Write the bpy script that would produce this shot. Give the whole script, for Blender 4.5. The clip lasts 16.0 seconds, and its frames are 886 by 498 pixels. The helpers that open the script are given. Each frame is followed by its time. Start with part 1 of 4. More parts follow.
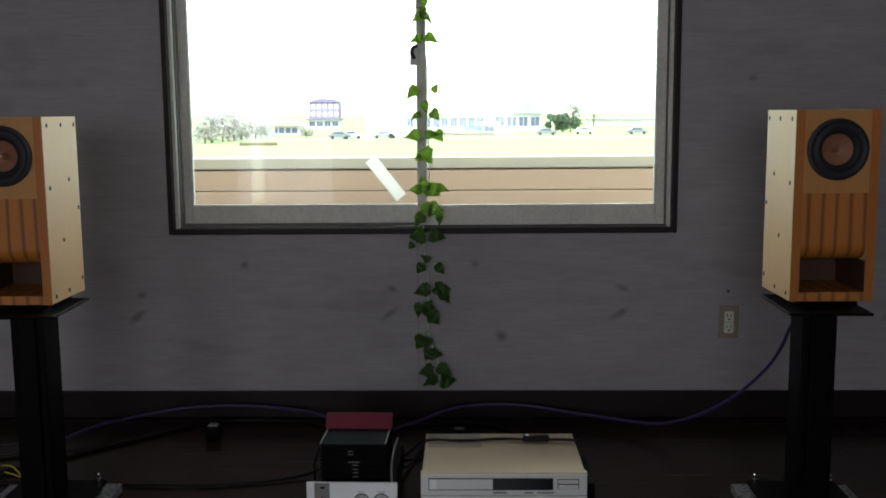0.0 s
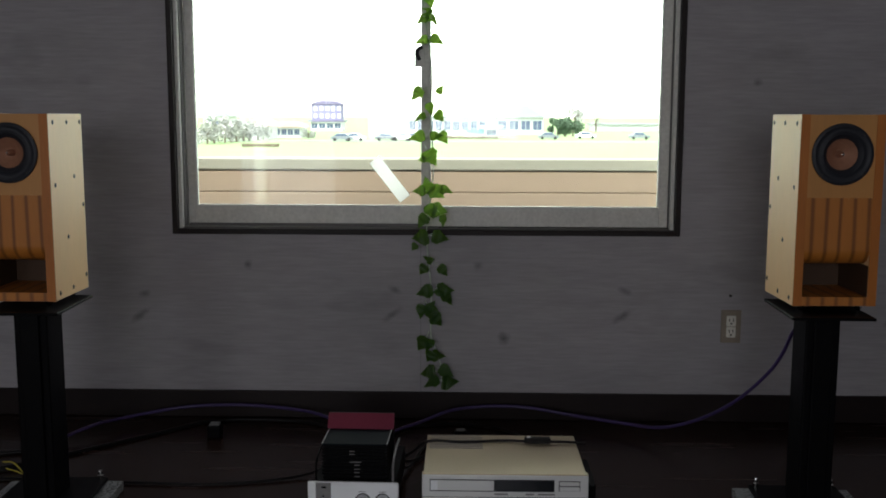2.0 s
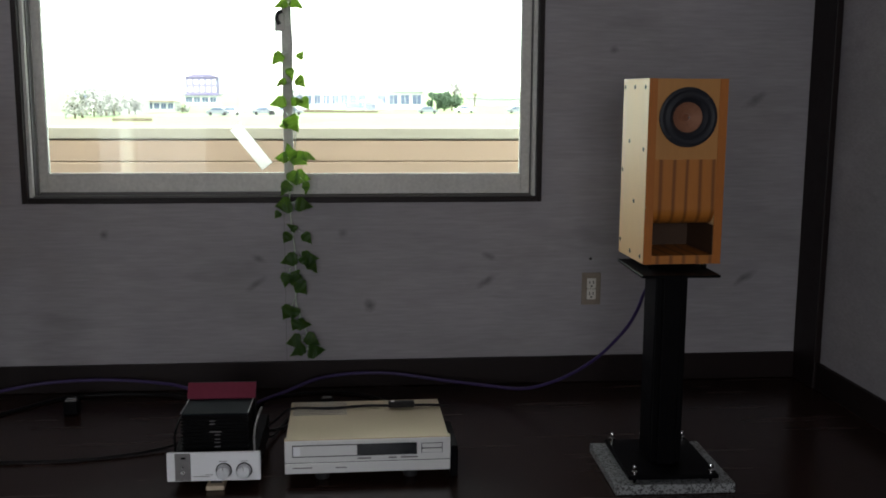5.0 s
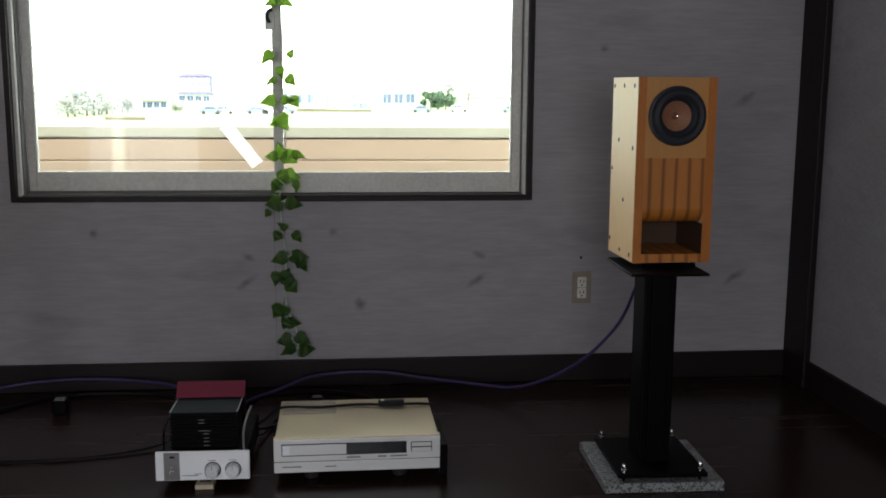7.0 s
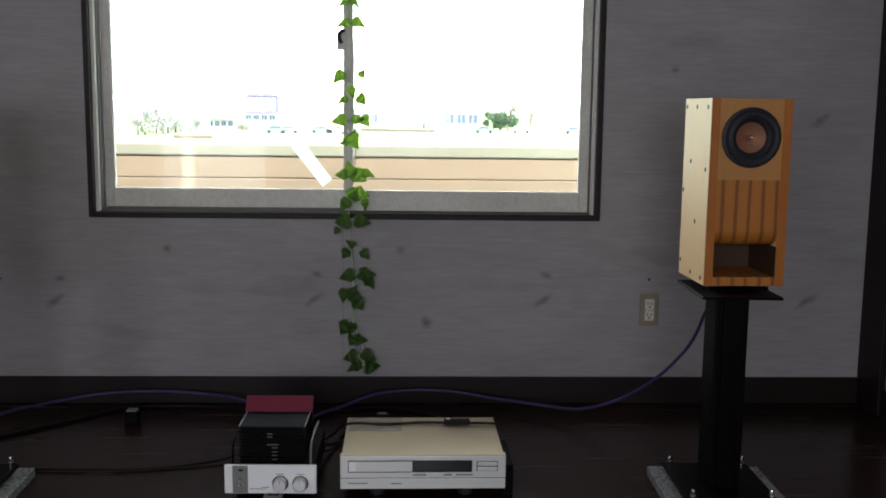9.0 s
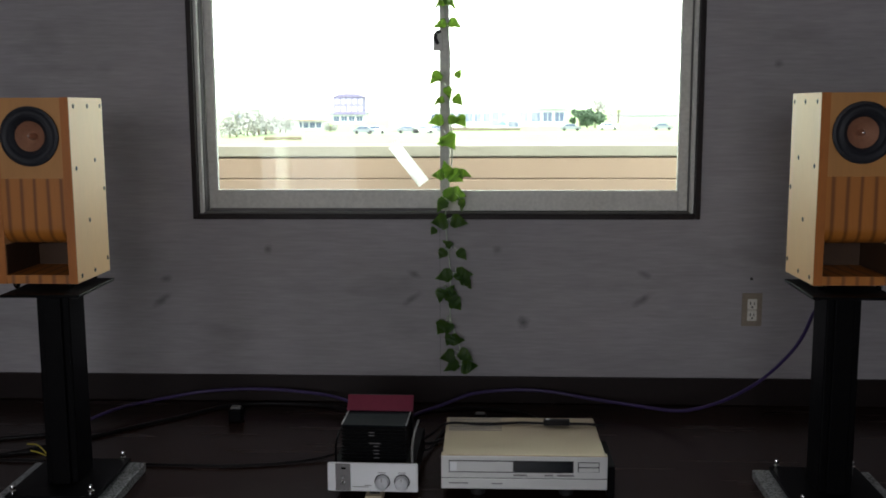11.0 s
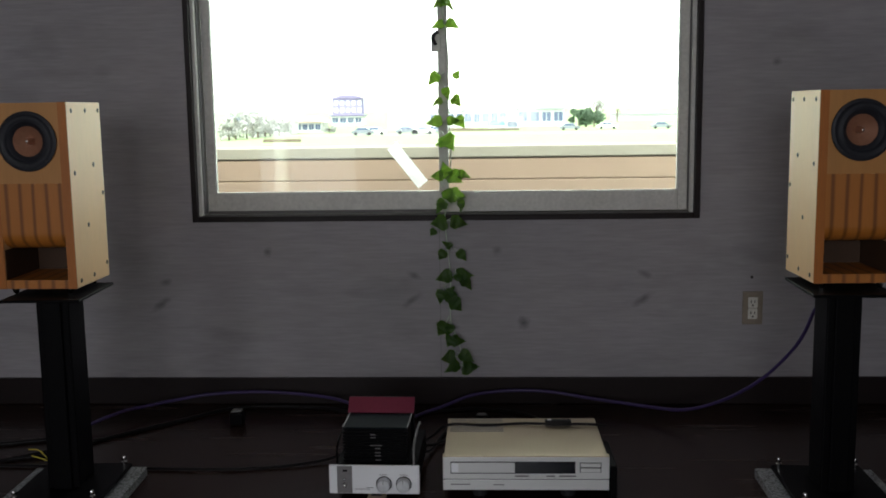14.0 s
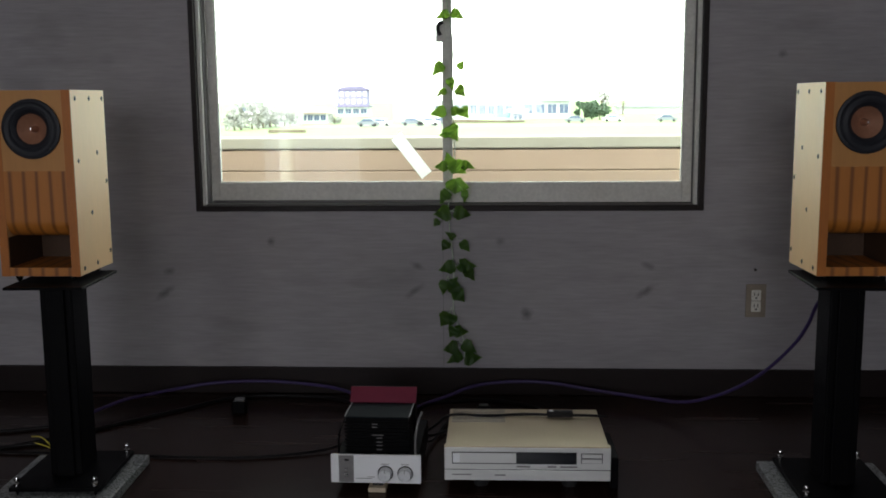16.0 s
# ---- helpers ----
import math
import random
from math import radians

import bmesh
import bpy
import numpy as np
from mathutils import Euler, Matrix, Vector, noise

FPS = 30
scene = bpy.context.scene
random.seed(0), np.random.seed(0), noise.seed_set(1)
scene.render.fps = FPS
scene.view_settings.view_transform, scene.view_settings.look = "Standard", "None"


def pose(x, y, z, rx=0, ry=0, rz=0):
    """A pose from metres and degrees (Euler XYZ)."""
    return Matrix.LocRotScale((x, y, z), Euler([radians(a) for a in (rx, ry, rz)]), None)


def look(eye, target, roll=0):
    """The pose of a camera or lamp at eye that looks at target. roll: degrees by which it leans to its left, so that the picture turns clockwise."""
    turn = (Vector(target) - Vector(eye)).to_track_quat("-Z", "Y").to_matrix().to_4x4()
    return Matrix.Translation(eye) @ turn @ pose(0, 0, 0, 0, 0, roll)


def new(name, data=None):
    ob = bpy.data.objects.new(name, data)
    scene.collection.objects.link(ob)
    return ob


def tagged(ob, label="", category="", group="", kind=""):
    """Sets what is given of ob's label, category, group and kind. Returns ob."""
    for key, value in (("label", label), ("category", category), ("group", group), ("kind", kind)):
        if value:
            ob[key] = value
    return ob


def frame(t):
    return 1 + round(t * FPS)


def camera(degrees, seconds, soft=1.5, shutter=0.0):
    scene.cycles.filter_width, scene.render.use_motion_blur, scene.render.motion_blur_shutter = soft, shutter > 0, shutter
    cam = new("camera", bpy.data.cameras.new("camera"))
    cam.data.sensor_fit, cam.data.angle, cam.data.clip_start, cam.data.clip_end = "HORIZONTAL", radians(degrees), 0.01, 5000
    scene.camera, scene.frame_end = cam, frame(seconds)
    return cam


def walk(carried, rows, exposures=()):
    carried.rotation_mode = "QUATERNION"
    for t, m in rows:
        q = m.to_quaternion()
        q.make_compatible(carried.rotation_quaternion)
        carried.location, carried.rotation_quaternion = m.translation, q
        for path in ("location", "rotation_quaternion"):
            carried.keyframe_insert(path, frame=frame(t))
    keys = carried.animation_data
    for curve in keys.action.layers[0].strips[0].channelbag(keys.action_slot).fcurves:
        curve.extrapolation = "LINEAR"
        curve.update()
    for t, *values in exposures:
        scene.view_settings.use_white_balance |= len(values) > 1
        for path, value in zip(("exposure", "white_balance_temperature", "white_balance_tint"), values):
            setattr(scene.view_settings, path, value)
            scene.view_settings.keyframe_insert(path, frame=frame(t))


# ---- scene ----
cam = camera(48.0, 16.0, soft=1.8)
PATH = [
    (0, (0.219, 0.132, 1.035), (0.172, 2.112, 0.763), -0.44),
    (0.5, (0.216, 0.129, 1.030), (0.169, 2.110, 0.761), -0.33),
    (1, (0.215, 0.129, 1.035), (0.169, 2.111, 0.766), -0.21),
    (1.5, (0.220, 0.128, 1.033), (0.173, 2.110, 0.770), 0.05),
    (2, (0.212, 0.128, 1.030), (0.163, 2.110, 0.764), 0.16),
    (2.5, (0.219, 0.134, 1.019), (0.209, 2.113, 0.729), 0.24),
    (3, (0.220, 0.130, 1.015), (0.233, 2.107, 0.716), 0.09),
    (3.5, (0.231, 0.126, 1.014), (0.327, 2.100, 0.710), -0.03),
    (4, (0.253, 0.125, 1.009), (0.414, 2.095, 0.699), 0.02),
    (6.5, (0.275, 0.127, 1.002), (0.471, 2.092, 0.685), 0.39),
    (7, (0.279, 0.126, 1.002), (0.480, 2.091, 0.685), 0.37),
    (7.5, (0.280, 0.124, 1.002), (0.496, 2.087, 0.685), 0.38),
    (8, (0.284, 0.127, 1.005), (0.499, 2.089, 0.686), 0.37),
    (8.5, (0.281, 0.128, 0.998), (0.446, 2.098, 0.695), 0.69),
    (9, (0.257, 0.121, 1.000), (0.337, 2.100, 0.722), 0.70),
    (9.5, (0.241, 0.124, 1.005), (0.229, 2.104, 0.723), -0.22),
    (10, (0.227, 0.122, 1.005), (0.168, 2.101, 0.723), -0.42),
    (12.5, (0.218, 0.125, 0.999), (0.115, 2.103, 0.721), -0.20),
    (13, (0.212, 0.129, 1.000), (0.111, 2.107, 0.723), -0.34),
    (13.5, (0.221, 0.126, 1.001), (0.115, 2.104, 0.720), -0.64),
    (14, (0.224, 0.126, 1.004), (0.130, 2.105, 0.724), -0.80),
    (14.5, (0.223, 0.127, 1.000), (0.131, 2.103, 0.704), -0.84),
    (15, (0.224, 0.126, 1.001), (0.120, 2.103, 0.716), -0.59),
    (15.5, (0.229, 0.126, 0.998), (0.122, 2.102, 0.710), -0.57),
    (16, (0.228, 0.126, 1.000), (0.125, 2.101, 0.704), -0.45),
]
EXPOSURES = [(0, 2.75), (2, 2.75), (3.5, 2.8), (6.5, 3.2), (7.5, 3.3), (9, 3.4), (10, 3.2), (12.5, 2.95), (16, 2.95)]
walk(cam, [(t, look(eye, target, roll)) for t, eye, target, roll in PATH], EXPOSURES)

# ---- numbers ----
SKY, WINDOW_W, GAP_W, SOUTH_W, BACK_FILL_W, PANEL_W, WEST_FILL_W = 0.15, 1.0, 0.22, 2.7, 6.2, 0.62, 0.10
WALL_COLOR = (0.31, 0.293, 0.308)
SIDE_AT, SIDE_TURN = (1.865, 3.44, 0.0), 0.0
POST_X0, POST_X1, POST_Y = 1.841, 1.864, 3.277
STILE_X0, STILE_X1 = 0.055, 0.083
TAPE = (-0.0025, 0.7465)
VINE_X = 0.096
SLAB, FOOT = 0.026, 0.016
R_TOP, L_TOP = 0.560, 0.557
R_SPK, R_TURN = (0.998, 2.512), 1.2
L_SPK, L_TURN = (-0.999, 2.513), -0.1
R_STAND, R_STURN = (1.080, 2.573), -1.5
L_STAND, L_STURN = (-0.873, 2.573), 2.0
R_SLAB, L_SLAB = (1.087, 2.594), (-0.884, 2.590)
PARA_Y, PARA_Z = 4.70, 0.833
WALL_FACE = 3.44
KNOTS = [(0.338, 0.280, 0.022, 0.022, 0, 0.65), (-0.031, 0.445, 0.028, 0.012, -25, 0.43), (-0.040, 0.360, 0.04, 0.012, 35, 0.43),
         (-0.530, 0.530, 0.016, 0.018, 0, 0.51), (-0.886, 0.427, 0.022, 0.013, 10, 0.43), (-0.905, 0.350, 0.04, 0.014, 35, 0.51),
         (0.743, 0.446, 0.026, 0.012, -20, 0.43), (0.734, 0.358, 0.045, 0.013, 32, 0.51), (0.249, 0.530, 0.018, 0.018, 0, 0.36),
         (1.156, 1.140, 0.016, 0.014, 0, 0.43), (1.655, 0.978, 0.05, 0.016, 35, 0.43), (1.648, 0.360, 0.045, 0.015, 30, 0.51)]

# ---- world, sun and large lights ----
world = bpy.data.worlds.new("overcast_sky")
scene.world = world
world.use_nodes = True
wn, wl = world.node_tree.nodes, world.node_tree.links
sky = wn.new("ShaderNodeTexSky")
sky.sky_type = "NISHITA"
sky.sun_disc = False
sky.sun_elevation, sky.sun_rotation = radians(58), radians(190)
sky.dust_density, sky.air_density = 1.0, 1.0
grey = wn.new("ShaderNodeHueSaturation")
grey.inputs["Saturation"].default_value = 0.22
wl.new(sky.outputs[0], grey.inputs["Color"])
wl.new(grey.outputs[0], wn["Background"].inputs["Color"])
wn["Background"].inputs["Strength"].default_value = SKY

sun = new("sun", bpy.data.lights.new("sun", "SUN"))
sun.data.energy, sun.data.angle, sun.data.color = 0.8, radians(15), (1.0, 0.96, 0.9)
sun.matrix_world = look((1.0, -6.0, 10.0), (0, 0, 0))


def area_lamp(name, m, w, h, power, color=(0.96, 0.975, 1.035)):
    ob = new(name, bpy.data.lights.new(name, "AREA"))
    ob.data.shape, ob.data.size, ob.data.size_y, ob.data.energy, ob.data.color = "RECTANGLE", w, h, power, color
    ob.matrix_world = m
    return ob


# daylight in the window, the glazed door behind the camera and the window beside it
area_lamp("window_daylight", look((0.07, 3.66, 1.27), (0.07, 0, 0.7)), 1.5, 1.0, WINDOW_W)
area_lamp("door_gap_daylight", look((-1.91, -3.14, 1.05), (-1.91, 0.5, 1.05)), 0.12, 1.8, GAP_W)
area_lamp("south_daylight", look((-1.87, -3.19, 1.38), (-1.2, 0.5, 1.10)), 2.1, 1.25, SOUTH_W)
# fill lamp added to brighten the room evenly; no window is known here
area_lamp("back_fill", look((-0.05, -3.19, 1.38), (-0.05, 0.5, 1.05)), 1.5, 1.15, BACK_FILL_W)
area_lamp("panel_daylight", look((-1.87, -3.19, 0.38), (-1.87, 0.5, 0.38)), 1.46, 0.5, PANEL_W)
# weak fill lamp added on the west side, with no known source
area_lamp("west_fill", look((-3.36, 0.45, 1.40), (0.0, 0.45, 1.30)), 2.0, 1.1, WEST_FILL_W)


# ---- materials ----
def mat(name, color, rough=0.5, metal=0.0, vary=0.15, scale=8.0, bump=0.0, stretch=(1, 1, 1), fine=120.0, spec=0.5, obj_vary=0.0):
    m = bpy.data.materials.new(name)
    m.use_nodes = True
    n, l = m.node_tree.nodes, m.node_tree.links
    b = n["Principled BSDF"]
    b.inputs["Metallic"].default_value = metal
    b.inputs["Specular IOR Level"].default_value = spec
    co = n.new("ShaderNodeTexCoord")
    mp = n.new("ShaderNodeMapping")
    mp.inputs["Scale"].default_value = stretch
    l.new(co.outputs["Object"], mp.inputs[0])
    big, small = n.new("ShaderNodeTexNoise"), n.new("ShaderNodeTexNoise")
    big.inputs["Scale"].default_value, small.inputs["Scale"].default_value = scale, fine
    big.inputs["Detail"].default_value, small.inputs["Detail"].default_value = 4, 3
    for t in (big, small):
        l.new(mp.outputs[0], t.inputs["Vector"])
    add = n.new("ShaderNodeMath")
    add.operation = "ADD"
    l.new(big.outputs["Fac"], add.inputs[0])
    l.new(small.outputs["Fac"], add.inputs[1])
    ramp = n.new("ShaderNodeMapRange")
    ramp.inputs["From Min"].default_value, ramp.inputs["From Max"].default_value = 0.6, 1.4
    ramp.inputs["To Min"].default_value, ramp.inputs["To Max"].default_value = 1 - vary, 1 + vary
    l.new(add.outputs[0], ramp.inputs["Value"])
    mul = n.new("ShaderNodeVectorMath")
    mul.operation = "SCALE"
    mul.inputs[0].default_value = color
    value = ramp.outputs[0]
    if obj_vary:
        info, r2, m2 = n.new("ShaderNodeObjectInfo"), n.new("ShaderNodeMapRange"), n.new("ShaderNodeMath")
        r2.inputs["To Min"].default_value, r2.inputs["To Max"].default_value = 1 - obj_vary, 1 + obj_vary
        l.new(info.outputs["Random"], r2.inputs["Value"])
        m2.operation = "MULTIPLY"
        l.new(value, m2.inputs[0])
        l.new(r2.outputs[0], m2.inputs[1])
        value = m2.outputs[0]
    l.new(value, mul.inputs["Scale"])
    l.new(mul.outputs[0], b.inputs["Base Color"])
    rr = n.new("ShaderNodeMapRange")
    rr.inputs["To Min"].default_value, rr.inputs["To Max"].default_value = max(0.02, rough - 0.08), min(1, rough + 0.08)
    l.new(big.outputs["Fac"], rr.inputs["Value"])
    l.new(rr.outputs[0], b.inputs["Roughness"])
    if bump:
        bp = n.new("ShaderNodeBump")
        bp.inputs["Strength"].default_value, bp.inputs["Distance"].default_value = bump, 0.002
        l.new(add.outputs[0], bp.inputs["Height"])
        l.new(bp.outputs[0], b.inputs["Normal"])
    return m


def nodes_of(m):
    return m.node_tree.nodes, m.node_tree.links, m.node_tree.nodes["Principled BSDF"]


def whitewashed_wood():
    """Grey-white limewashed boards: long grain, cloudy wash, dark knots."""
    m = mat("whitewashed_wood", WALL_COLOR, 0.7, 0, 0.0, 2.0, 0.12, (0.5, 1, 5), 60)
    n, l, b = nodes_of(m)
    co = n["Texture Coordinate"]
    base = b.inputs["Base Color"].links[0].from_socket

    def chain(scale, detail, stretch, lo, hi, to_lo, to_hi, kind="ShaderNodeTexNoise"):
        mp, t, r = n.new("ShaderNodeMapping"), n.new(kind), n.new("ShaderNodeMapRange")
        mp.inputs["Scale"].default_value = stretch
        l.new(co.outputs["Object"], mp.inputs[0])
        l.new(mp.outputs[0], t.inputs["Vector"])
        t.inputs["Scale"].default_value = scale
        out = t.outputs["Distance"] if kind == "ShaderNodeTexVoronoi" else t.outputs["Fac"]
        if kind == "ShaderNodeTexNoise":
            t.inputs["Detail"].default_value = detail
        r.inputs["From Min"].default_value, r.inputs["From Max"].default_value = lo, hi
        r.inputs["To Min"].default_value, r.inputs["To Max"].default_value = to_lo, to_hi
        l.new(out, r.inputs["Value"])
        return r.outputs[0]

    cloud = chain(2.2, 6, (1, 1, 1.3), 0.3, 0.7, 0.90, 1.08)
    grain = chain(7, 6, (0.7, 1, 2.4), 0.3, 0.7, 0.94, 1.05)
    fibre = chain(60, 4, (0.2, 1, 2.5), 0.25, 0.75, 0.90, 1.09)
    knot = chain(2.6, 0, (0.85, 0.2, 1.35), 0.02, 0.09, 0.86, 1.0, "ShaderNodeTexVoronoi")
    smear = chain(6, 3, (0.5, 1, 1.6), 0.27, 0.4, 0.84, 1.0)
    # single knots and smudges of the boards: east-west place, height, half-width, half-height, lean, darkness
    warp = n.new("ShaderNodeTexNoise")
    warp.inputs["Scale"].default_value, warp.inputs["Detail"].default_value = 45, 4
    l.new(co.outputs["Object"], warp.inputs["Vector"])
    knots = []
    for x, z, rx, rz, lean, dark in KNOTS:
        sub, rot, length, add, r = (n.new("ShaderNodeVectorMath"), n.new("ShaderNodeMapping"), n.new("ShaderNodeVectorMath"), n.new("ShaderNodeMath"), n.new("ShaderNodeMapRange"))
        sub.operation, length.operation, add.operation = "SUBTRACT", "LENGTH", "ADD"
        l.new(co.outputs["Object"], sub.inputs[0])
        sub.inputs[1].default_value = (x, WALL_FACE, z)
        rot.vector_type = "TEXTURE"
        rot.inputs["Rotation"].default_value = (0, radians(-lean), 0)
        rot.inputs["Scale"].default_value = (rx, 0.05, rz)
        l.new(sub.outputs[0], rot.inputs[0])
        l.new(rot.outputs[0], length.inputs[0])
        l.new(length.outputs["Value"], add.inputs[0])
        l.new(warp.outputs["Fac"], add.inputs[1])
        r.inputs["From Min"].default_value, r.inputs["From Max"].default_value = 0.6, 1.7
        r.inputs["To Min"].default_value, r.inputs["To Max"].default_value = 1 - dark, 1.0
        l.new(add.outputs[0], r.inputs["Value"])
        knots.append(r.outputs[0])
    out = base
    for v in (cloud, grain, fibre, knot, smear, *knots):
        s = n.new("ShaderNodeVectorMath")
        s.operation = "SCALE"
        l.new(out, s.inputs[0])
        l.new(v, s.inputs["Scale"])
        out = s.outputs[0]
    l.new(out, b.inputs["Base Color"])
    return m


def striped_pine(name, light, dark, wave_scale, direction="X"):
    m = mat(name, light, 0.5, 0, 0.08, 5, 0.1, (3, 3, 0.4), 60)
    n, l, b = nodes_of(m)
    base = b.inputs["Base Color"].links[0].from_socket
    w, r, mix = n.new("ShaderNodeTexWave"), n.new("ShaderNodeValToRGB"), n.new("ShaderNodeMix")
    w.bands_direction = direction
    w.inputs["Scale"].default_value, w.inputs["Distortion"].default_value = wave_scale, 2.4
    w.inputs["Detail"].default_value, w.inputs["Detail Scale"].default_value = 2, 0.8
    mp = n.new("ShaderNodeMapping")
    mp.inputs["Scale"].default_value = (1, 1, 0.12)
    l.new(n["Texture Coordinate"].outputs["Object"], mp.inputs[0])
    l.new(mp.outputs[0], w.inputs["Vector"])
    r.color_ramp.elements[0].position, r.color_ramp.elements[1].position = 0.0, 0.3
    l.new(w.outputs["Fac"], r.inputs[0])
    mix.data_type = "RGBA"
    l.new(r.outputs[0], mix.inputs["Factor"])
    mix.inputs["A"].default_value = (*dark, 1)
    l.new(base, mix.inputs["B"])
    l.new(mix.outputs["Result"], b.inputs["Base Color"])
    return m


def granite():
    m = mat("grey_granite", (0.33, 0.34, 0.34), 0.45, 0, 0.1, 6, 0.1)
    n, l, b = nodes_of(m)
    v, r = n.new("ShaderNodeTexVoronoi"), n.new("ShaderNodeValToRGB")
    v.inputs["Scale"].default_value = 260
    l.new(n["Texture Coordinate"].outputs["Object"], v.inputs["Vector"])
    sep = n.new("ShaderNodeSeparateColor")
    l.new(v.outputs["Color"], sep.inputs[0])
    l.new(sep.outputs[0], r.inputs[0])
    e = r.color_ramp.elements
    e[0].color, e[1].color = (0.06, 0.06, 0.06, 1), (0.62, 0.63, 0.62, 1)
    mid = e.new(0.35)
    mid.color = (0.28, 0.29, 0.29, 1)
    r.color_ramp.interpolation = "CONSTANT"
    l.new(r.outputs[0], b.inputs["Base Color"])
    return m


def clear_glass():
    m = bpy.data.materials.new("window_glass")
    m.use_nodes = True
    n, l = m.node_tree.nodes, m.node_tree.links
    n.remove(n["Principled BSDF"])
    tr, gl, fr, mx = n.new("ShaderNodeBsdfTransparent"), n.new("ShaderNodeBsdfGlossy"), n.new("ShaderNodeFresnel"), n.new("ShaderNodeMixShader")
    tr.inputs[0].default_value = (0.905, 0.96, 0.895, 1)
    gl.inputs["Roughness"].default_value = 0.01
    fr.inputs["IOR"].default_value = 1.45
    l.new(fr.outputs[0], mx.inputs[0])
    l.new(tr.outputs[0], mx.inputs[1])
    l.new(gl.outputs[0], mx.inputs[2])
    l.new(mx.outputs[0], n["Material Output"].inputs[0])
    return m


def leaf_material(name, color, through_color, amount=0.35):
    m = mat(name, color, 0.42, 0, 0.22, 30, 0.2, (1, 1, 1), 200, 0.5, 0.25)
    n, l, b = nodes_of(m)
    t, mx = n.new("ShaderNodeBsdfTranslucent"), n.new("ShaderNodeMixShader")
    t.inputs[0].default_value = (*through_color, 1)
    mx.inputs[0].default_value = amount
    l.new(b.outputs[0], mx.inputs[1])
    l.new(t.outputs[0], mx.inputs[2])
    l.new(mx.outputs[0], n["Material Output"].inputs[0])
    return m


M_WALL = whitewashed_wood()
M_JOINT = mat("joint_shadow", (0.16, 0.15, 0.16), 0.8)
M_DARK = mat("dark_stained_wood", (0.0095, 0.0048, 0.0045), 0.5, 0, 0.35, 4, 0.15, (0.4, 6, 6), 50, 0.25)
M_FLOOR = mat("dark_floor_wood", (0.020, 0.0092, 0.0066), 0.25, 0, 0.4, 3, 0.05, (0.5, 8, 1), 40, 0.22)
M_CEIL = mat("ceiling_paint", (0.35, 0.33, 0.31), 0.85)
M_ALU = mat("aged_aluminium", (0.60, 0.59, 0.55), 0.6, 0.1, 0.18, 5, 0.1, (1, 1, 1), 90)
# darker copy of the aluminium, takes down the light caught by sill and track
M_ALUDARK = mat("darkened_aluminium", (0.13, 0.125, 0.12), 0.65, 0.1)
M_BEAD = mat("edge_glow_bead", (0.6, 0.6, 0.56), 0.6)
M_RUBBER = mat("black_rubber", (0.015, 0.015, 0.016), 0.7)
M_GLASS = clear_glass()
M_BIRCH = mat("pale_birch", (0.80, 0.515, 0.255), 0.5, 0, 0.05, 3, 0.08, (4, 4, 0.5), 40)
M_PINE = striped_pine("striped_pine", (0.43, 0.15, 0.021), (0.20, 0.066, 0.010), 9)
M_BAFFLE = mat("plain_baffle_wood", (0.46, 0.21, 0.055), 0.5, 0, 0.08, 3, 0.05, (4, 4, 0.5), 50)
M_EDGE = mat("orange_pine_edge", (0.40, 0.125, 0.013), 0.5, 0, 0.16, 4, 0.1, (6, 6, 0.5), 60)
M_MOUTHSHADE = mat("mouth_shade_brown", (0.055, 0.025, 0.010), 0.7)
M_SCREW = mat("dark_screw", (0.025, 0.02, 0.018), 0.6, 0.0)
M_CHROME = mat("chrome", (0.75, 0.75, 0.74), 0.15, 1.0, 0.05)
M_CONE = mat("coppery_cone", (0.34, 0.165, 0.10), 0.45, 0.25, 0.15, 20)
M_SURROUND = mat("black_cone_surround", (0.013, 0.014, 0.019), 0.55, 0, 0.15, 8, 0, (1, 1, 1), 120, 0.35)
M_BLACK = mat("satin_black_metal", (0.0026, 0.0025, 0.003), 0.45, 0.0, 0.3, 12, 0.05, (1, 1, 1), 120, 0.06)
M_GRANITE = granite()
M_SILVER = mat("brushed_silver", (0.95, 0.96, 0.98), 0.4, 0.0, 0.05, 6, 0.05, (0.3, 6, 6), 80)
M_KNOB = mat("turned_metal", (0.72, 0.73, 0.75), 0.32, 0.9, 0.1, 30)
M_CAP = mat("dark_grey_cap", (0.16, 0.16, 0.16), 0.5)
M_CHAMPAGNE = mat("champagne_enamel", (0.52, 0.43, 0.30), 0.36, 0.75, 0.05, 4)
M_CDFACE = mat("champagne_face", (0.76, 0.76, 0.745), 0.4, 0.25, 0.05, 6, 0.03, (0.3, 6, 6), 80)
M_DISPLAY = mat("dark_display", (0.010, 0.012, 0.016), 0.12, 0, 0.1)
M_GREY = mat("grey_plastic", (0.22, 0.21, 0.21), 0.5, 0.2)
M_RED = mat("red_lacquer", (0.175, 0.018, 0.044), 0.45, 0, 0.12, 7)
M_TEAL = mat("dark_smoked_top", (0.005, 0.008, 0.011), 0.7, 0, 0.2, 8, 0, (1, 1, 1), 120, 0.08)
M_WOODBLOCK = mat("pale_wood_block", (0.6, 0.5, 0.36), 0.6)
M_PURPLE = mat("purple_cable", (0.045, 0.027, 0.11), 0.45, 0, 0.15, 40)
M_BLACKCABLE = mat("black_cable", (0.005, 0.0045, 0.005), 0.45, 0, 0.2, 40, 0, (1, 1, 1), 120, 0.18)
M_YELLOW = mat("yellow_wire", (0.55, 0.45, 0.05), 0.45)
M_PLATE = mat("beige_wall_plate", (0.24, 0.20, 0.155), 0.5, 0.3)
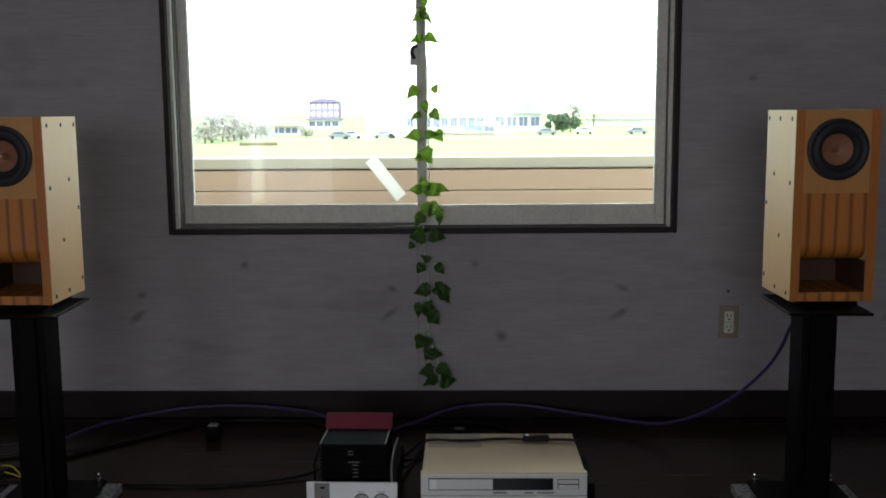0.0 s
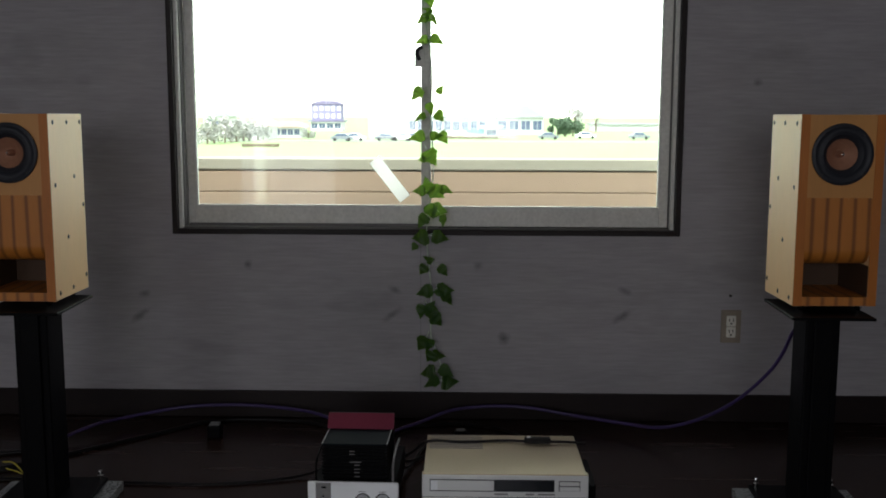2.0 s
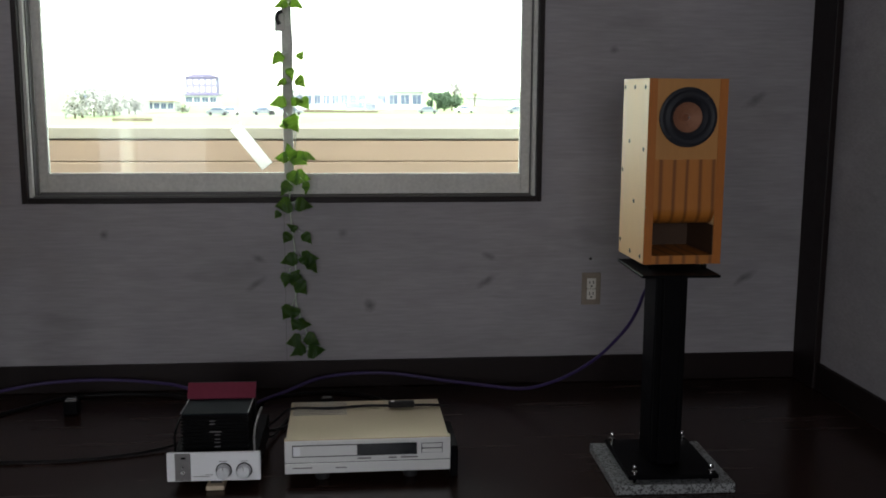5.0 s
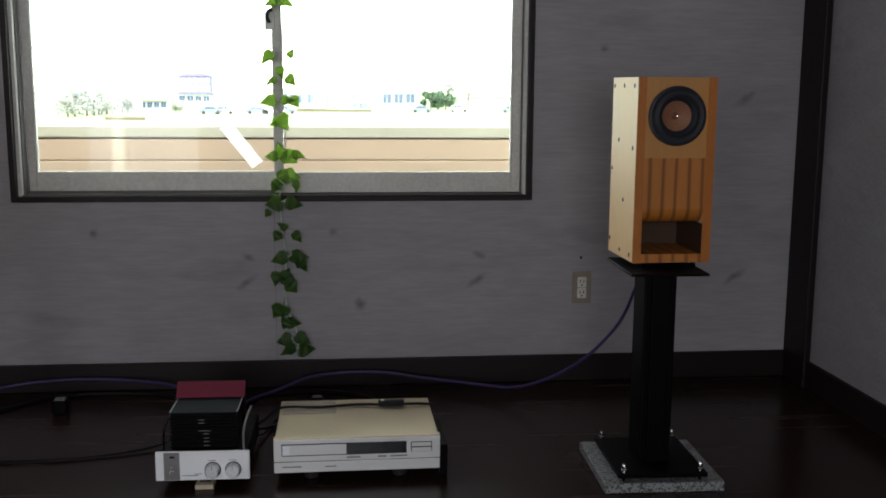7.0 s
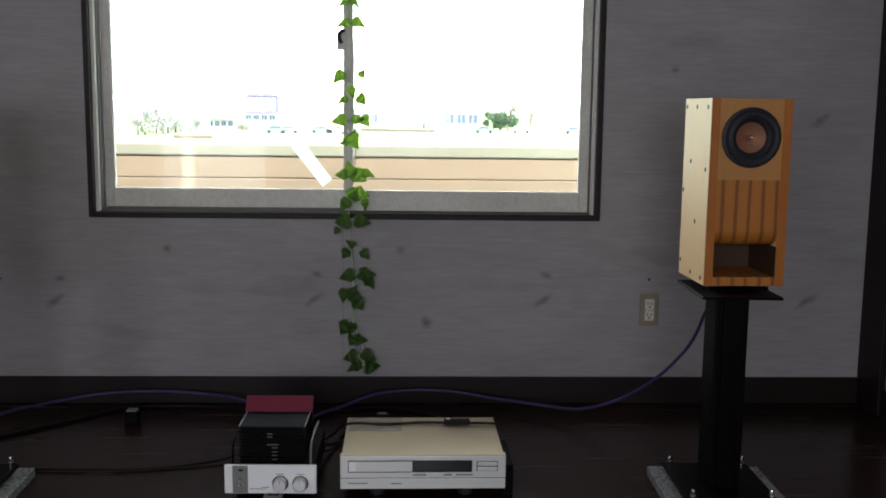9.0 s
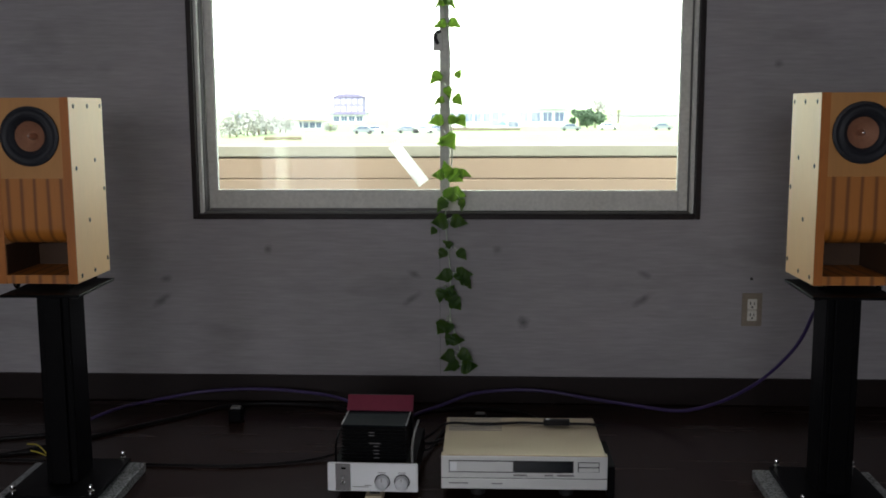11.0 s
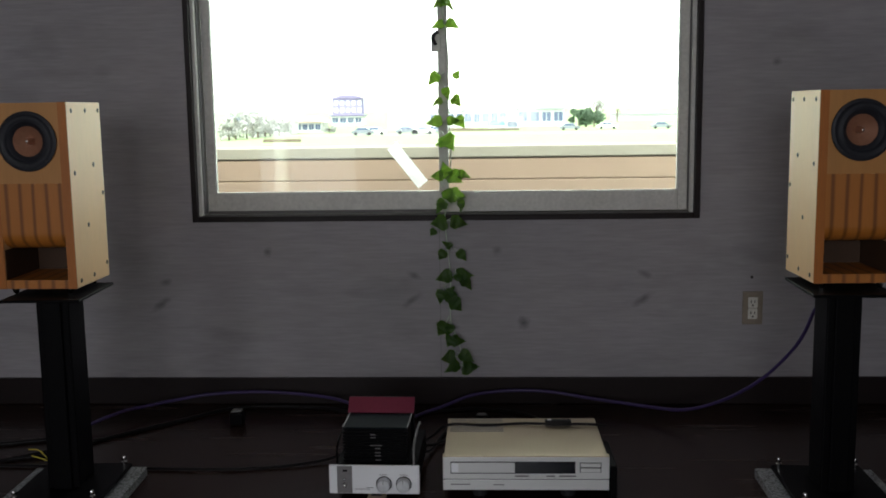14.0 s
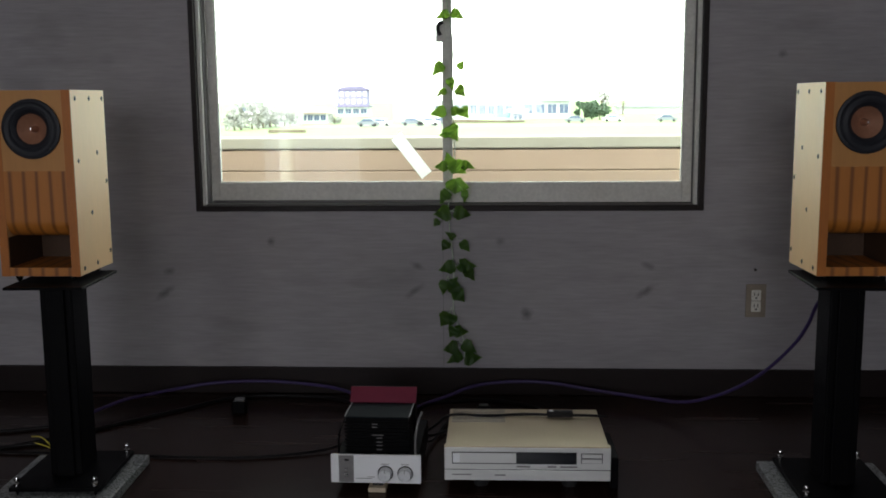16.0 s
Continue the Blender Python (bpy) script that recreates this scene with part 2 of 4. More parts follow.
M_IVORY = mat("ivory_plastic", (0.62, 0.60, 0.54), 0.45)
M_LEAF = leaf_material("ivy_leaf", (0.028, 0.075, 0.018), (0.20, 0.36, 0.032), 0.42)
M_STEM = mat("pale_green_stem", (0.45, 0.52, 0.42), 0.5)
M_TAPE = leaf_material("white_paper_tape", (0.86, 0.85, 0.83), (0.97, 0.96, 0.94), 0.85)
M_PAPER = mat("screen_paper", (0.75, 0.74, 0.70), 0.9)
M_PARAPET = mat("beige_siding", (0.45, 0.315, 0.245), 0.8, 0, 0.10, 2, 0.2)
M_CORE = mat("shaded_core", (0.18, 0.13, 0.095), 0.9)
M_COPING = mat("pale_coping", (0.42, 0.38, 0.325), 0.75, 0, 0.14, 2, 0.2)
M_GRASS = mat("dry_grass", (0.21, 0.28, 0.13), 0.9, 0, 0.25, 0.15, 0.0, (1, 1, 1), 2.0)
M_ROAD = mat("pale_asphalt", (0.22, 0.22, 0.22), 0.85, 0, 0.15, 0.2)
M_HOUSE = mat("pale_render", (0.50, 0.50, 0.52), 0.8, 0, 0.08, 0.4)
M_ROOF = mat("grey_roof", (0.26, 0.27, 0.30), 0.6, 0, 0.1, 0.5)
M_PURPLEROOF = mat("violet_tile_roof", (0.16, 0.13, 0.24), 0.6, 0, 0.15, 0.5)
M_REDROOF = mat("faded_red_roof", (0.50, 0.33, 0.30), 0.7, 0, 0.12, 0.5)
M_VIOLET = mat("violet_render", (0.19, 0.16, 0.30), 0.8, 0, 0.1, 0.5)
M_PANE = mat("far_window_pane", (0.07, 0.09, 0.16), 0.2, 0, 0.15, 0.8)
M_TURQ = mat("turquoise_sheet", (0.10, 0.24, 0.29), 0.6)
M_TREE = mat("tree_leaves", (0.07, 0.11, 0.07), 0.8, 0, 0.3, 0.8)
M_BARE = mat("grey_twigs", (0.34, 0.33, 0.33), 0.9, 0, 0.3, 0.8)
M_BARK = mat("bark", (0.12, 0.09, 0.07), 0.9)
M_CARS = [mat("car_paint_dark", (0.16, 0.17, 0.20), 0.3), mat("car_paint_white", (0.7, 0.7, 0.7), 0.3)]


# ---- mesh helpers ----
def box(bm, x0, x1, y0, y1, z0, z1, bevel=0.0):
    r = bmesh.ops.create_cube(bm, size=1)["verts"]
    for v in r:
        v.co = Vector((x0 + (v.co.x + 0.5) * (x1 - x0), y0 + (v.co.y + 0.5) * (y1 - y0), z0 + (v.co.z + 0.5) * (z1 - z0)))
    if bevel:
        edges = list({e for v in r for e in v.link_edges})
        bmesh.ops.bevel(bm, geom=edges, offset=bevel, segments=2, affect="EDGES", profile=0.5)


def boxed(x0, x1, y0, y1, z0, z1, bevel=0.0):
    bm = bmesh.new()
    box(bm, x0, x1, y0, y1, z0, z1, bevel)
    return bm


def lathe(profile, m=None, seg=32):
    """A solid of revolution about z from (radius, height) pairs, moved by m."""
    bm = bmesh.new()
    rings = []
    for r, z in profile:
        if r < 1e-6:
            rings.append([bm.verts.new((0, 0, z))])
        else:
            rings.append([bm.verts.new((r * math.cos(2 * math.pi * i / seg), r * math.sin(2 * math.pi * i / seg), z)) for i in range(seg)])
    for a, b in zip(rings, rings[1:]):
        for i in range(seg):
            j = (i + 1) % seg
            if len(a) == 1 and len(b) > 1:
                bm.faces.new((a[0], b[i], b[j]))
            elif len(b) == 1 and len(a) > 1:
                bm.faces.new((a[i], b[0], a[j]))
            elif len(a) > 1:
                bm.faces.new((a[i], b[i], b[j], a[j]))
    bmesh.ops.recalc_face_normals(bm, faces=bm.faces)
    for f in bm.faces:
        f.smooth = True
    for e in bm.edges:
        if len(e.link_faces) == 2 and e.calc_face_angle() > 0.7:
            e.smooth = False
    if m is not None:
        bm.transform(m)
    return bm


def sheet(pts, thick, axis):
    """A closed outline (list of 3D points) given a thickness along axis."""
    bm = bmesh.new()
    a = [bm.verts.new(p) for p in pts]
    b = [bm.verts.new(Vector(p) + Vector(axis) * thick) for p in pts]
    bm.faces.new(a)
    bm.faces.new(list(reversed(b)))
    for i in range(len(pts)):
        j = (i + 1) % len(pts)
        bm.faces.new((a[i], b[i], b[j], a[j]))
    bmesh.ops.recalc_face_normals(bm, faces=bm.faces)
    return bm


def tube_bm(points, radius, seg=10, samples=10):
    """A smooth round tube through the points (Catmull-Rom)."""
    P = [Vector(p) for p in points]
    P = [2 * P[0] - P[1]] + P + [2 * P[-1] - P[-2]]
    path = []
    for k in range(1, len(P) - 2):
        a, b, c, d = P[k - 1:k + 3]
        for i in range(samples):
            t = i / samples
            path.append(0.5 * (2 * b + (c - a) * t + (2 * a - 5 * b + 4 * c - d) * t * t + (3 * b - a - 3 * c + d) * t ** 3))
    path.append(P[-2])
    bm = bmesh.new()
    rings = []
    for i, p in enumerate(path):
        d = (path[min(i + 1, len(path) - 1)] - path[max(i - 1, 0)]).normalized()
        u = d.cross(Vector((0.02, 0.03, 1))).normalized() if abs(d.z) < 0.97 else d.cross(Vector((1, 0, 0))).normalized()
        v = d.cross(u)
        rings.append([bm.verts.new(p + radius * (u * math.cos(2 * math.pi * k / seg) + v * math.sin(2 * math.pi * k / seg))) for k in range(seg)])
    for a, b in zip(rings, rings[1:]):
        for k in range(seg):
            bm.faces.new((a[k], a[(k + 1) % seg], b[(k + 1) % seg], b[k])).smooth = True
    bm.faces.new(rings[0])
    bm.faces.new(list(reversed(rings[-1])))
    bmesh.ops.recalc_face_normals(bm, faces=bm.faces)
    return bm


def mesh_of(name, bm, material):
    me = bpy.data.meshes.new(name)
    bm.to_mesh(me)
    bm.free()
    me.materials.append(material)
    return me


def part(name, bm, material, parent=None, label=""):
    ob = new(name, mesh_of(name, bm, material))
    if parent is not None:
        ob.parent = parent
    return tagged(ob, label)


def thing(name, m, label, category, group=""):
    ob = new(name)
    ob.empty_display_size = 0.05
    ob.matrix_world = m
    return tagged(ob, label, category, group)


def structure(name, bm, material, label, category):
    return tagged(part(name, bm, material), label, category, "", "structure")


# ---- the room ----
WALL_Y, SIDE_X = 3.44, 1.90
WX0, WX1, WZ0, WZ1 = -0.780, 0.918, 0.633, 1.90   # outside of the window's casing
XL, YB, H = -3.4, -3.2, 2.45

bm = bmesh.new()
for b in ((XL, WX0 + 0.012, 0, H), (WX1 - 0.012, 1.979, 0, H), (WX0 + 0.012, WX1 - 0.012, 0, WZ0 + 0.012), (WX0 + 0.012, WX1 - 0.012, WZ1 - 0.012, H)):
    box(bm, b[0], b[1], WALL_Y, WALL_Y + 0.13, b[2], b[3])
north = structure("wall_north", bm, M_WALL, "grey whitewashed wood panel wall with dark knots", "wall")

part("panel_joint", boxed(0.0545, 0.0560, WALL_Y - 0.0005, WALL_Y + 0.002, 0.093, WZ0), M_JOINT, north, "fine dark joint between two wall panels")

SIDE = pose(*SIDE_AT, 0, 0, SIDE_TURN)
bm = boxed(0, 0.12, -6.76, -0.001, 0, H)
bm.transform(SIDE)
structure("wall_east", bm, M_WALL, "grey whitewashed wood panel side wall", "wall")
bm = boxed(-0.014, -0.0005, -6.63, -0.14, 0.0, 0.093, 0.003)
bm.transform(SIDE)
structure("baseboard_east", bm, M_DARK, "dark stained wooden baseboard", "baseboard")
bm = bmesh.new()
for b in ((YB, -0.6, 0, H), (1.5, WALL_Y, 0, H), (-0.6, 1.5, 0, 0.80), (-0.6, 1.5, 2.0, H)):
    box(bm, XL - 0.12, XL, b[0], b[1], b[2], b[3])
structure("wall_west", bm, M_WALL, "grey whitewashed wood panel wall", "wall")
bm = bmesh.new()
for b in ((XL, -2.66, 0, H), (-1.14, -0.83, 0, H), (0.73, 1.865, 0, H), (-0.83, 0.73, 0, 0.78), (-0.83, 0.73, 2.0, H), (-2.66, -1.14, 2.05, H), (-2.66, -2.00, 0, 0.1), (-1.82, -1.14, 0, 0.1)):
    box(bm, b[0], b[1], YB - 0.12, YB, b[2], b[3])
structure("wall_south", bm, M_WALL, "grey whitewashed wood panel wall with a door opening", "wall")
structure("floor", boxed(XL - 0.12, 1.979, YB - 0.12, WALL_Y + 0.13, -0.12, -0.0005), M_FLOOR, "dark brown polished wooden floor", "floor")
structure("ceiling", boxed(XL - 0.12, 1.979, YB - 0.12, WALL_Y + 0.13, H + 0.0005, H + 0.1), M_CEIL, "plain off-white ceiling", "ceiling")
structure("baseboard_north", boxed(XL, POST_X0, WALL_Y - 0.014, WALL_Y - 0.001, 0, 0.093, 0.003), M_DARK, "dark stained wooden baseboard", "baseboard")
structure("corner_post", boxed(POST_X0, POST_X1, POST_Y, WALL_Y - 0.001, 0, H, 0.003), M_DARK, "dark stained square wooden corner post", "post")

# unseen paper screens, added to hold the sky out beside and behind the camera
# made-up west window that gives the fill lamp a place
scr = tagged(new("added_window_2"), "unseen window with a paper screen, added for the west fill lamp", "window", "", "structure")
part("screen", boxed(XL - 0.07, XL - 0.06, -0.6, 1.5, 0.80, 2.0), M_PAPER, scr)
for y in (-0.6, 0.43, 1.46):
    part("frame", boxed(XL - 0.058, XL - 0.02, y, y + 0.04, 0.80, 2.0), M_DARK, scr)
scr = tagged(new("window_3"), "window closed by a white paper screen", "window", "", "structure")
part("screen", boxed(-1.82, -1.14, YB - 0.07, YB - 0.06, 0.1, 2.05), M_PAPER, scr)
part("screen", boxed(-2.66, -2.00, YB - 0.07, YB - 0.06, 0.1, 2.05), M_PAPER, scr)

# unseen rear window, made up to hold the back fill lamp
scr = tagged(new("added_window_4"), "unseen window with paper screens, added for the back fill lamp", "window", "", "structure")
for x in (-0.83, -0.05):
    part("screen", boxed(x, x + 0.77, YB - 0.07, YB - 0.06, 0.78, 2.0), M_PAPER, scr)
    part("frame", boxed(x, x + 0.03, YB - 0.058, YB - 0.02, 0.78, 2.0), M_DARK, scr)

# glazed door behind the camera, seen as a bright reflection in the window
door = tagged(new("door_1"), "narrow glazed door light with a dark wooden frame", "door", "", "structure")
door.matrix_world = pose(-1.91, YB - 0.06, 0)
for x in (-0.09, 0.07):
    part("stile", boxed(x, x + 0.02, -0.02, 0.02, 0.0, 2.05, 0.003), M_DARK, door)
for z in (0.0, 1.98):
    part("rail", boxed(-0.07, 0.07, -0.018, 0.018, z + 0.001, z + 0.069), M_DARK, door)
pane = part("pane", boxed(-0.07, 0.07, -0.003, 0.003, 0.07, 1.98), M_GLASS, door)
pane.visible_shadow = False

# ---- the window ----
win = tagged(new("window_1"), "aluminium sliding window with a dark wooden casing", "window", "", "structure")
CW = 0.018   # casing width
YC = WALL_Y - 0.012
for nm, b in (("casing_side", (WX0, WX0 + CW, WZ0, WZ1)), ("casing_side", (WX1 - CW, WX1, WZ0, WZ1)),
              ("casing_sill", (WX0 + CW, WX1 - CW, WZ0, WZ0 + 0.018)), ("casing_head", (WX0 + CW, WX1 - CW, WZ1 - CW, WZ1))):
    part(nm, boxed(b[0], b[1], YC, WALL_Y + 0.06, b[2], b[3], 0.003), M_DARK, win, "dark stained wood")
FX0, FX1, FZ0, FZ1 = WX0 + CW, WX1 - CW, WZ0 + 0.018, WZ1 - CW
# outer aluminium frame in the reveal, with a stepped track
for nm, b in (("frame_jamb", (FX0, FX0 + 0.012, FZ0, FZ1)), ("frame_jamb", (FX1 - 0.012, FX1, FZ0, FZ1)),
              ("frame_sill", (FX0 + 0.012, FX1 - 0.012, FZ0, FZ0 + 0.004)), ("frame_head", (FX0 + 0.012, FX1 - 0.012, FZ1 - 0.018, FZ1))):
    part(nm, boxed(b[0], b[1], WALL_Y + 0.012, WALL_Y + 0.13, b[2], b[3], 0.0015), M_ALUDARK if nm == "frame_sill" else M_ALU, win)
for x in (FX0 + 0.0125, FX1 - 0.0155):
    part("jamb_groove", boxed(x, x + 0.003, WALL_Y + 0.030, WALL_Y + 0.070, FZ0 + 0.005, FZ1 - 0.019), M_ALUDARK, win, "dark groove of the frame")
part("track", boxed(FX0 + 0.018, FX1 - 0.018, WALL_Y + 0.0705, WALL_Y + 0.0735, FZ0 + 0.0042, FZ0 + 0.012), M_ALUDARK, win)


def sash(x0, x1, y, left, right):
    """One sliding sash: stiles, rails, bead and pane. left and right are the stile widths."""
    z0, z1 = FZ0 + 0.006, FZ1 - 0.019
    s = part("sash_rail", boxed(x0 + left, x1 - right, y, y + 0.028, z0, z0 + 0.064, 0.002), M_ALU, win)
    part("sash_rail", boxed(x0 + left, x1 - right, y, y + 0.028, z1 - 0.05, z1, 0.002), M_ALU, win)
    part("sash_stile", boxed(x0, x0 + left, y, y + 0.03, z0, z1, 0.002), M_ALU, win)
    part("sash_stile", boxed(x1 - right, x1, y, y + 0.03, z0, z1, 0.002), M_ALU, win)
    # the beads' pale colour paints the white glow along the glass
    for b in ((x0 + left, x0 + left + 0.004, z0 + 0.064, z1 - 0.05), (x1 - right - 0.004, x1 - right, z0 + 0.064, z1 - 0.05),
              (x0 + left + 0.004, x1 - right - 0.004, z0 + 0.064, z0 + 0.068)):
        part("glazing_bead", boxed(b[0], b[1], y + 0.004, y + 0.024, b[2], b[3]), M_BEAD, win, "glazing bead coloured pale for the glow at the glass edge")
    pane = part("pane", boxed(x0 + left + 0.004, x1 - right - 0.004, y + 0.012, y + 0.016, z0 + 0.066, z1 - 0.048), M_GLASS, win)
    pane.visible_shadow = False


sash(FX0 + 0.016, STILE_X1, WALL_Y + 0.076, 0.026, STILE_X1 - STILE_X0 - 0.004)
sash(STILE_X0, FX1 - 0.016, WALL_Y + 0.040, STILE_X1 - STILE_X0, 0.030)

# crescent lock on the meeting stile
lock = thing("window_lock", pose(STILE_X0 + 0.012, WALL_Y + 0.039, 1.235), "black and silver crescent lock on the window stile", "lock")
part("base", boxed(-0.032, -0.001, -0.012, 0.0, -0.045, 0.012, 0.002), M_ALU, lock)
part("lever", tube_bm([(-0.008, -0.014, 0.018), (-0.020, -0.018, 0.012), (-0.024, -0.020, -0.006), (-0.016, -0.018, -0.024)], 0.006), M_RUBBER, lock, "black lever")

# strip of paper tape on the glass
c, sn = math.cos(radians(52)), math.sin(radians(52))
tape = thing("paper_tape", pose(TAPE[0], WALL_Y + 0.0865, TAPE[1]), "white paper tape stuck slantwise on the window glass", "tape")
pts = [(0.0213 * sn, 0, 0.0213 * c), (-0.0213 * sn, 0, -0.0213 * c), (-0.17 * c - 0.0213 * sn, 0, 0.17 * sn - 0.0213 * c), (-0.17 * c + 0.0213 * sn, 0, 0.17 * sn + 0.0213 * c)]
part("strip", sheet(pts, 0.0008, (0, 1, 0)), M_TAPE, tape)

# ---- wall outlet and screw ----
outlet = thing("wall_outlet", pose(1.100, WALL_Y, 0.329), "beige metal plate with an ivory double socket", "outlet")
part("plate", boxed(-0.033, 0.033, -0.006, 0.0, -0.056, 0.056, 0.002), M_PLATE, outlet)
for z in (0.019, -0.019):
    sock = part("socket", boxed(-0.0155, 0.0155, -0.009, -0.006, z - 0.018, z + 0.018, 0.003), M_IVORY, outlet, "ivory socket")
    for x in (-0.0062, 0.0062):
        part("slot", boxed(x - 0.0014, x + 0.0014, -0.0096, -0.0088, z - 0.002, z + 0.009), M_RUBBER, sock)
    part("slot", boxed(-0.003, 0.003, -0.0096, -0.0088, z - 0.012, z - 0.006, 0.001), M_RUBBER, sock)
screw = thing("wall_screw", pose(1.096, WALL_Y, 0.433), "small dark screw in the wall", "screw")
part("head", lathe([(0, -0.006), (0.004, -0.005), (0.005, 0.0), (0.003, 0.004)], pose(0, 0, 0, -90)), M_SCREW, screw)


# ---- loudspeakers ----
SW, SD, SH = 0.200, 0.212, 0.459


def loudspeaker(m):
    """Back-loaded horn cabinet: side panels, baffle with a driver, curved horn lip over a low mouth. Local front is -y; x from 0 to SW, y from 0 to SD."""
    sp = thing("loudspeaker", m, "pale wooden box loudspeaker with a copper-coloured cone, on a black stand", "loudspeaker", "pair of loudspeakers")
    t = 0.021
    for x in (0.0, SW - t):
        side = part("side_panel", boxed(x, x + t, 0.003, SD, 0, SH, 0.0012), M_BIRCH, sp, "pale birch side panel")
        part("front_edge", boxed(x, x + t, 0.0, 0.003, 0, SH), M_EDGE, side, "orange-brown front edge")
        out = -1 if x == 0 else 1
        xs = x if x == 0 else x + t
        for y, z in ((0.03, 0.438), (0.115, 0.438), (0.197, 0.438), (0.03, 0.285), (0.148, 0.300), (0.200, 0.223), (0.095, 0.150), (0.200, 0.037), (0.112, 0.018), (0.03, 0.016)):
            part("screw", lathe([(0, 0.0012), (0.0046, 0.0010), (0.0060, 0.0002), (0.0060, -0.002)], Matrix.Translation((xs, y, z)) @ pose(0, 0, 0, 0, 90 * out, 0), 10), M_SCREW, side, "sunk dark screw")
    part("top_panel", boxed(t, SW - t, 0.012, SD - 0.001, SH - t, SH - 0.0005), M_BIRCH, sp)
    part("bottom_panel", boxed(t, SW - t, 0.001, SD - 0.001, 0.0005, 0.022), M_PINE, sp)
    part("back_panel", boxed(t, SW - t, SD - 0.014, SD - 0.002, 0.022, SH - t), M_BIRCH, sp)
    # upper baffle with its round hole filled by the driver
    cz, cx, R = SH - 0.094, SW / 2, 0.0715
    baffle = bmesh.new()
    ring, outer = [], []
    z0, z1, x0, x1 = 0.262, SH - 0.0005, t, SW - t
    for i in range(48):
        a = 2 * math.pi * i / 48
        ring.append((cx + R * math.cos(a), 0.002, cz + R * math.sin(a)))
        d = (math.cos(a), math.sin(a))
        k = min(((x1 - cx) if d[0] > 0 else (x0 - cx)) / d[0] if abs(d[0]) > 1e-6 else 9, ((z1 - cz) if d[1] > 0 else (z0 - cz)) / d[1] if abs(d[1]) > 1e-6 else 9)
        outer.append((cx + k * d[0], 0.002, cz + k * d[1]))
    ra, oa = [baffle.verts.new(p) for p in ring], [baffle.verts.new(p) for p in outer]
    rb = [baffle.verts.new((p[0], 0.014, p[2])) for p in ring]
    for i in range(48):
        j = (i + 1) % 48
        baffle.faces.new((ra[i], ra[j], oa[j], oa[i]))
        baffle.faces.new((ra[i], rb[i], rb[j], ra[j]))
    for corner in ((x0, z0), (x1, z0), (x0, z1), (x1, z1)):
        near = sorted(oa, key=lambda v: (v.co.x - corner[0]) ** 2 + (v.co.z - corner[1]) ** 2)[:2]
        baffle.faces.new((near[0], near[1], baffle.verts.new((corner[0], 0.002, corner[1]))))
    bmesh.ops.recalc_face_normals(baffle, faces=baffle.faces)
    part("baffle", baffle, M_BAFFLE, sp, "plain light wooden baffle")
    # horn lip: flat board that curls back into the mouth
    lip = bmesh.new()
    prof = [(0.001, 0.262)] + [(0.001, 0.14)]
    for i in range(1, 11):
        a = radians(9 * i)
        prof.append((0.001 + 0.05 * (1 - math.cos(a)), 0.14 - 0.042 * math.sin(a)))
    prof.append((SD - 0.03, 0.098))
    rows_ = [[lip.verts.new((x, y, z)) for y, z in prof] for x in (t, SW - t)]
    for i in range(len(prof) - 1):
        lip.faces.new((rows_[0][i], rows_[0][i + 1], rows_[1][i + 1], rows_[1][i])).smooth = True
    bmesh.ops.recalc_face_normals(lip, faces=lip.faces)
    part("horn_lip", lip, M_PINE, sp, "laminated pine horn lip with dark stripes")
    # mouth sides and throat get a dark brown that stands for the shade inside
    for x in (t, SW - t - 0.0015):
        part("mouth_shade", boxed(x, x + 0.0015, 0.004, SD - 0.031, 0.0225, 0.0975), M_MOUTHSHADE, sp, "inner side of the horn mouth, coloured dark for its shade")
    part("horn_throat", boxed(t, SW - t, SD - 0.03, SD - 0.02, 0.022, 0.099), M_MOUTHSHADE, sp)
    # driver
    place = Matrix.Translation((cx, 0.002, cz)) @ pose(0, 0, 0, 90)
    dr = part("driver", lathe([(0.058, 0.001), (0.0725, 0.001), (0.0735, 0.003), (0.073, 0.006), (0.066, 0.008), (0.062, 0.006), (0.056, 0.005), (0.053, 0.0065), (0.048, 0.009), (0.043, 0.006), (0.039, 0.003), (0.037, 0.0)], place, 48), M_SURROUND, sp, "black driver frame with a rubber surround")
    part("cone", lathe([(0.0385, 0.001), (0.030, -0.006), (0.020, -0.015), (0.011, -0.021), (0.0, -0.022)], place, 40), M_CONE, dr, "coppery paper cone")
    part("phase_plug", lathe([(0.0, 0.006), (0.003, 0.005), (0.006, 0.0), (0.0085, -0.008), (0.0095, -0.021)], place, 24), M_CONE, dr, "copper bullet plug")
    part("plug_tip", lathe([(0.0, 0.0075), (0.0022, 0.0066), (0.0032, 0.0046), (0.003, 0.003)], place, 16), M_CHROME, dr, "bright metal tip")
    for k in range(4):
        a = radians(45 + 90 * k)
        part("screw", lathe([(0, 0.0016), (0.002, 0.0012), (0.003, 0)], place @ Matrix.Translation((0.0665 * math.cos(a), 0.0665 * math.sin(a), 0.008)), 8), M_SCREW, dr)
    # feet between the cabinet and the stand
    for x, y in ((0.03, 0.03), (SW - 0.03, 0.03), (0.03, SD - 0.03), (SW - 0.03, SD - 0.03)):
        part("foot", lathe([(0, 0), (0.009, 0), (0.009, -0.008), (0.004, -FOOT), (0, -FOOT)], Matrix.Translation((x, y, 0)), 12), M_CHROME, sp, "small metal cone foot")
    return sp


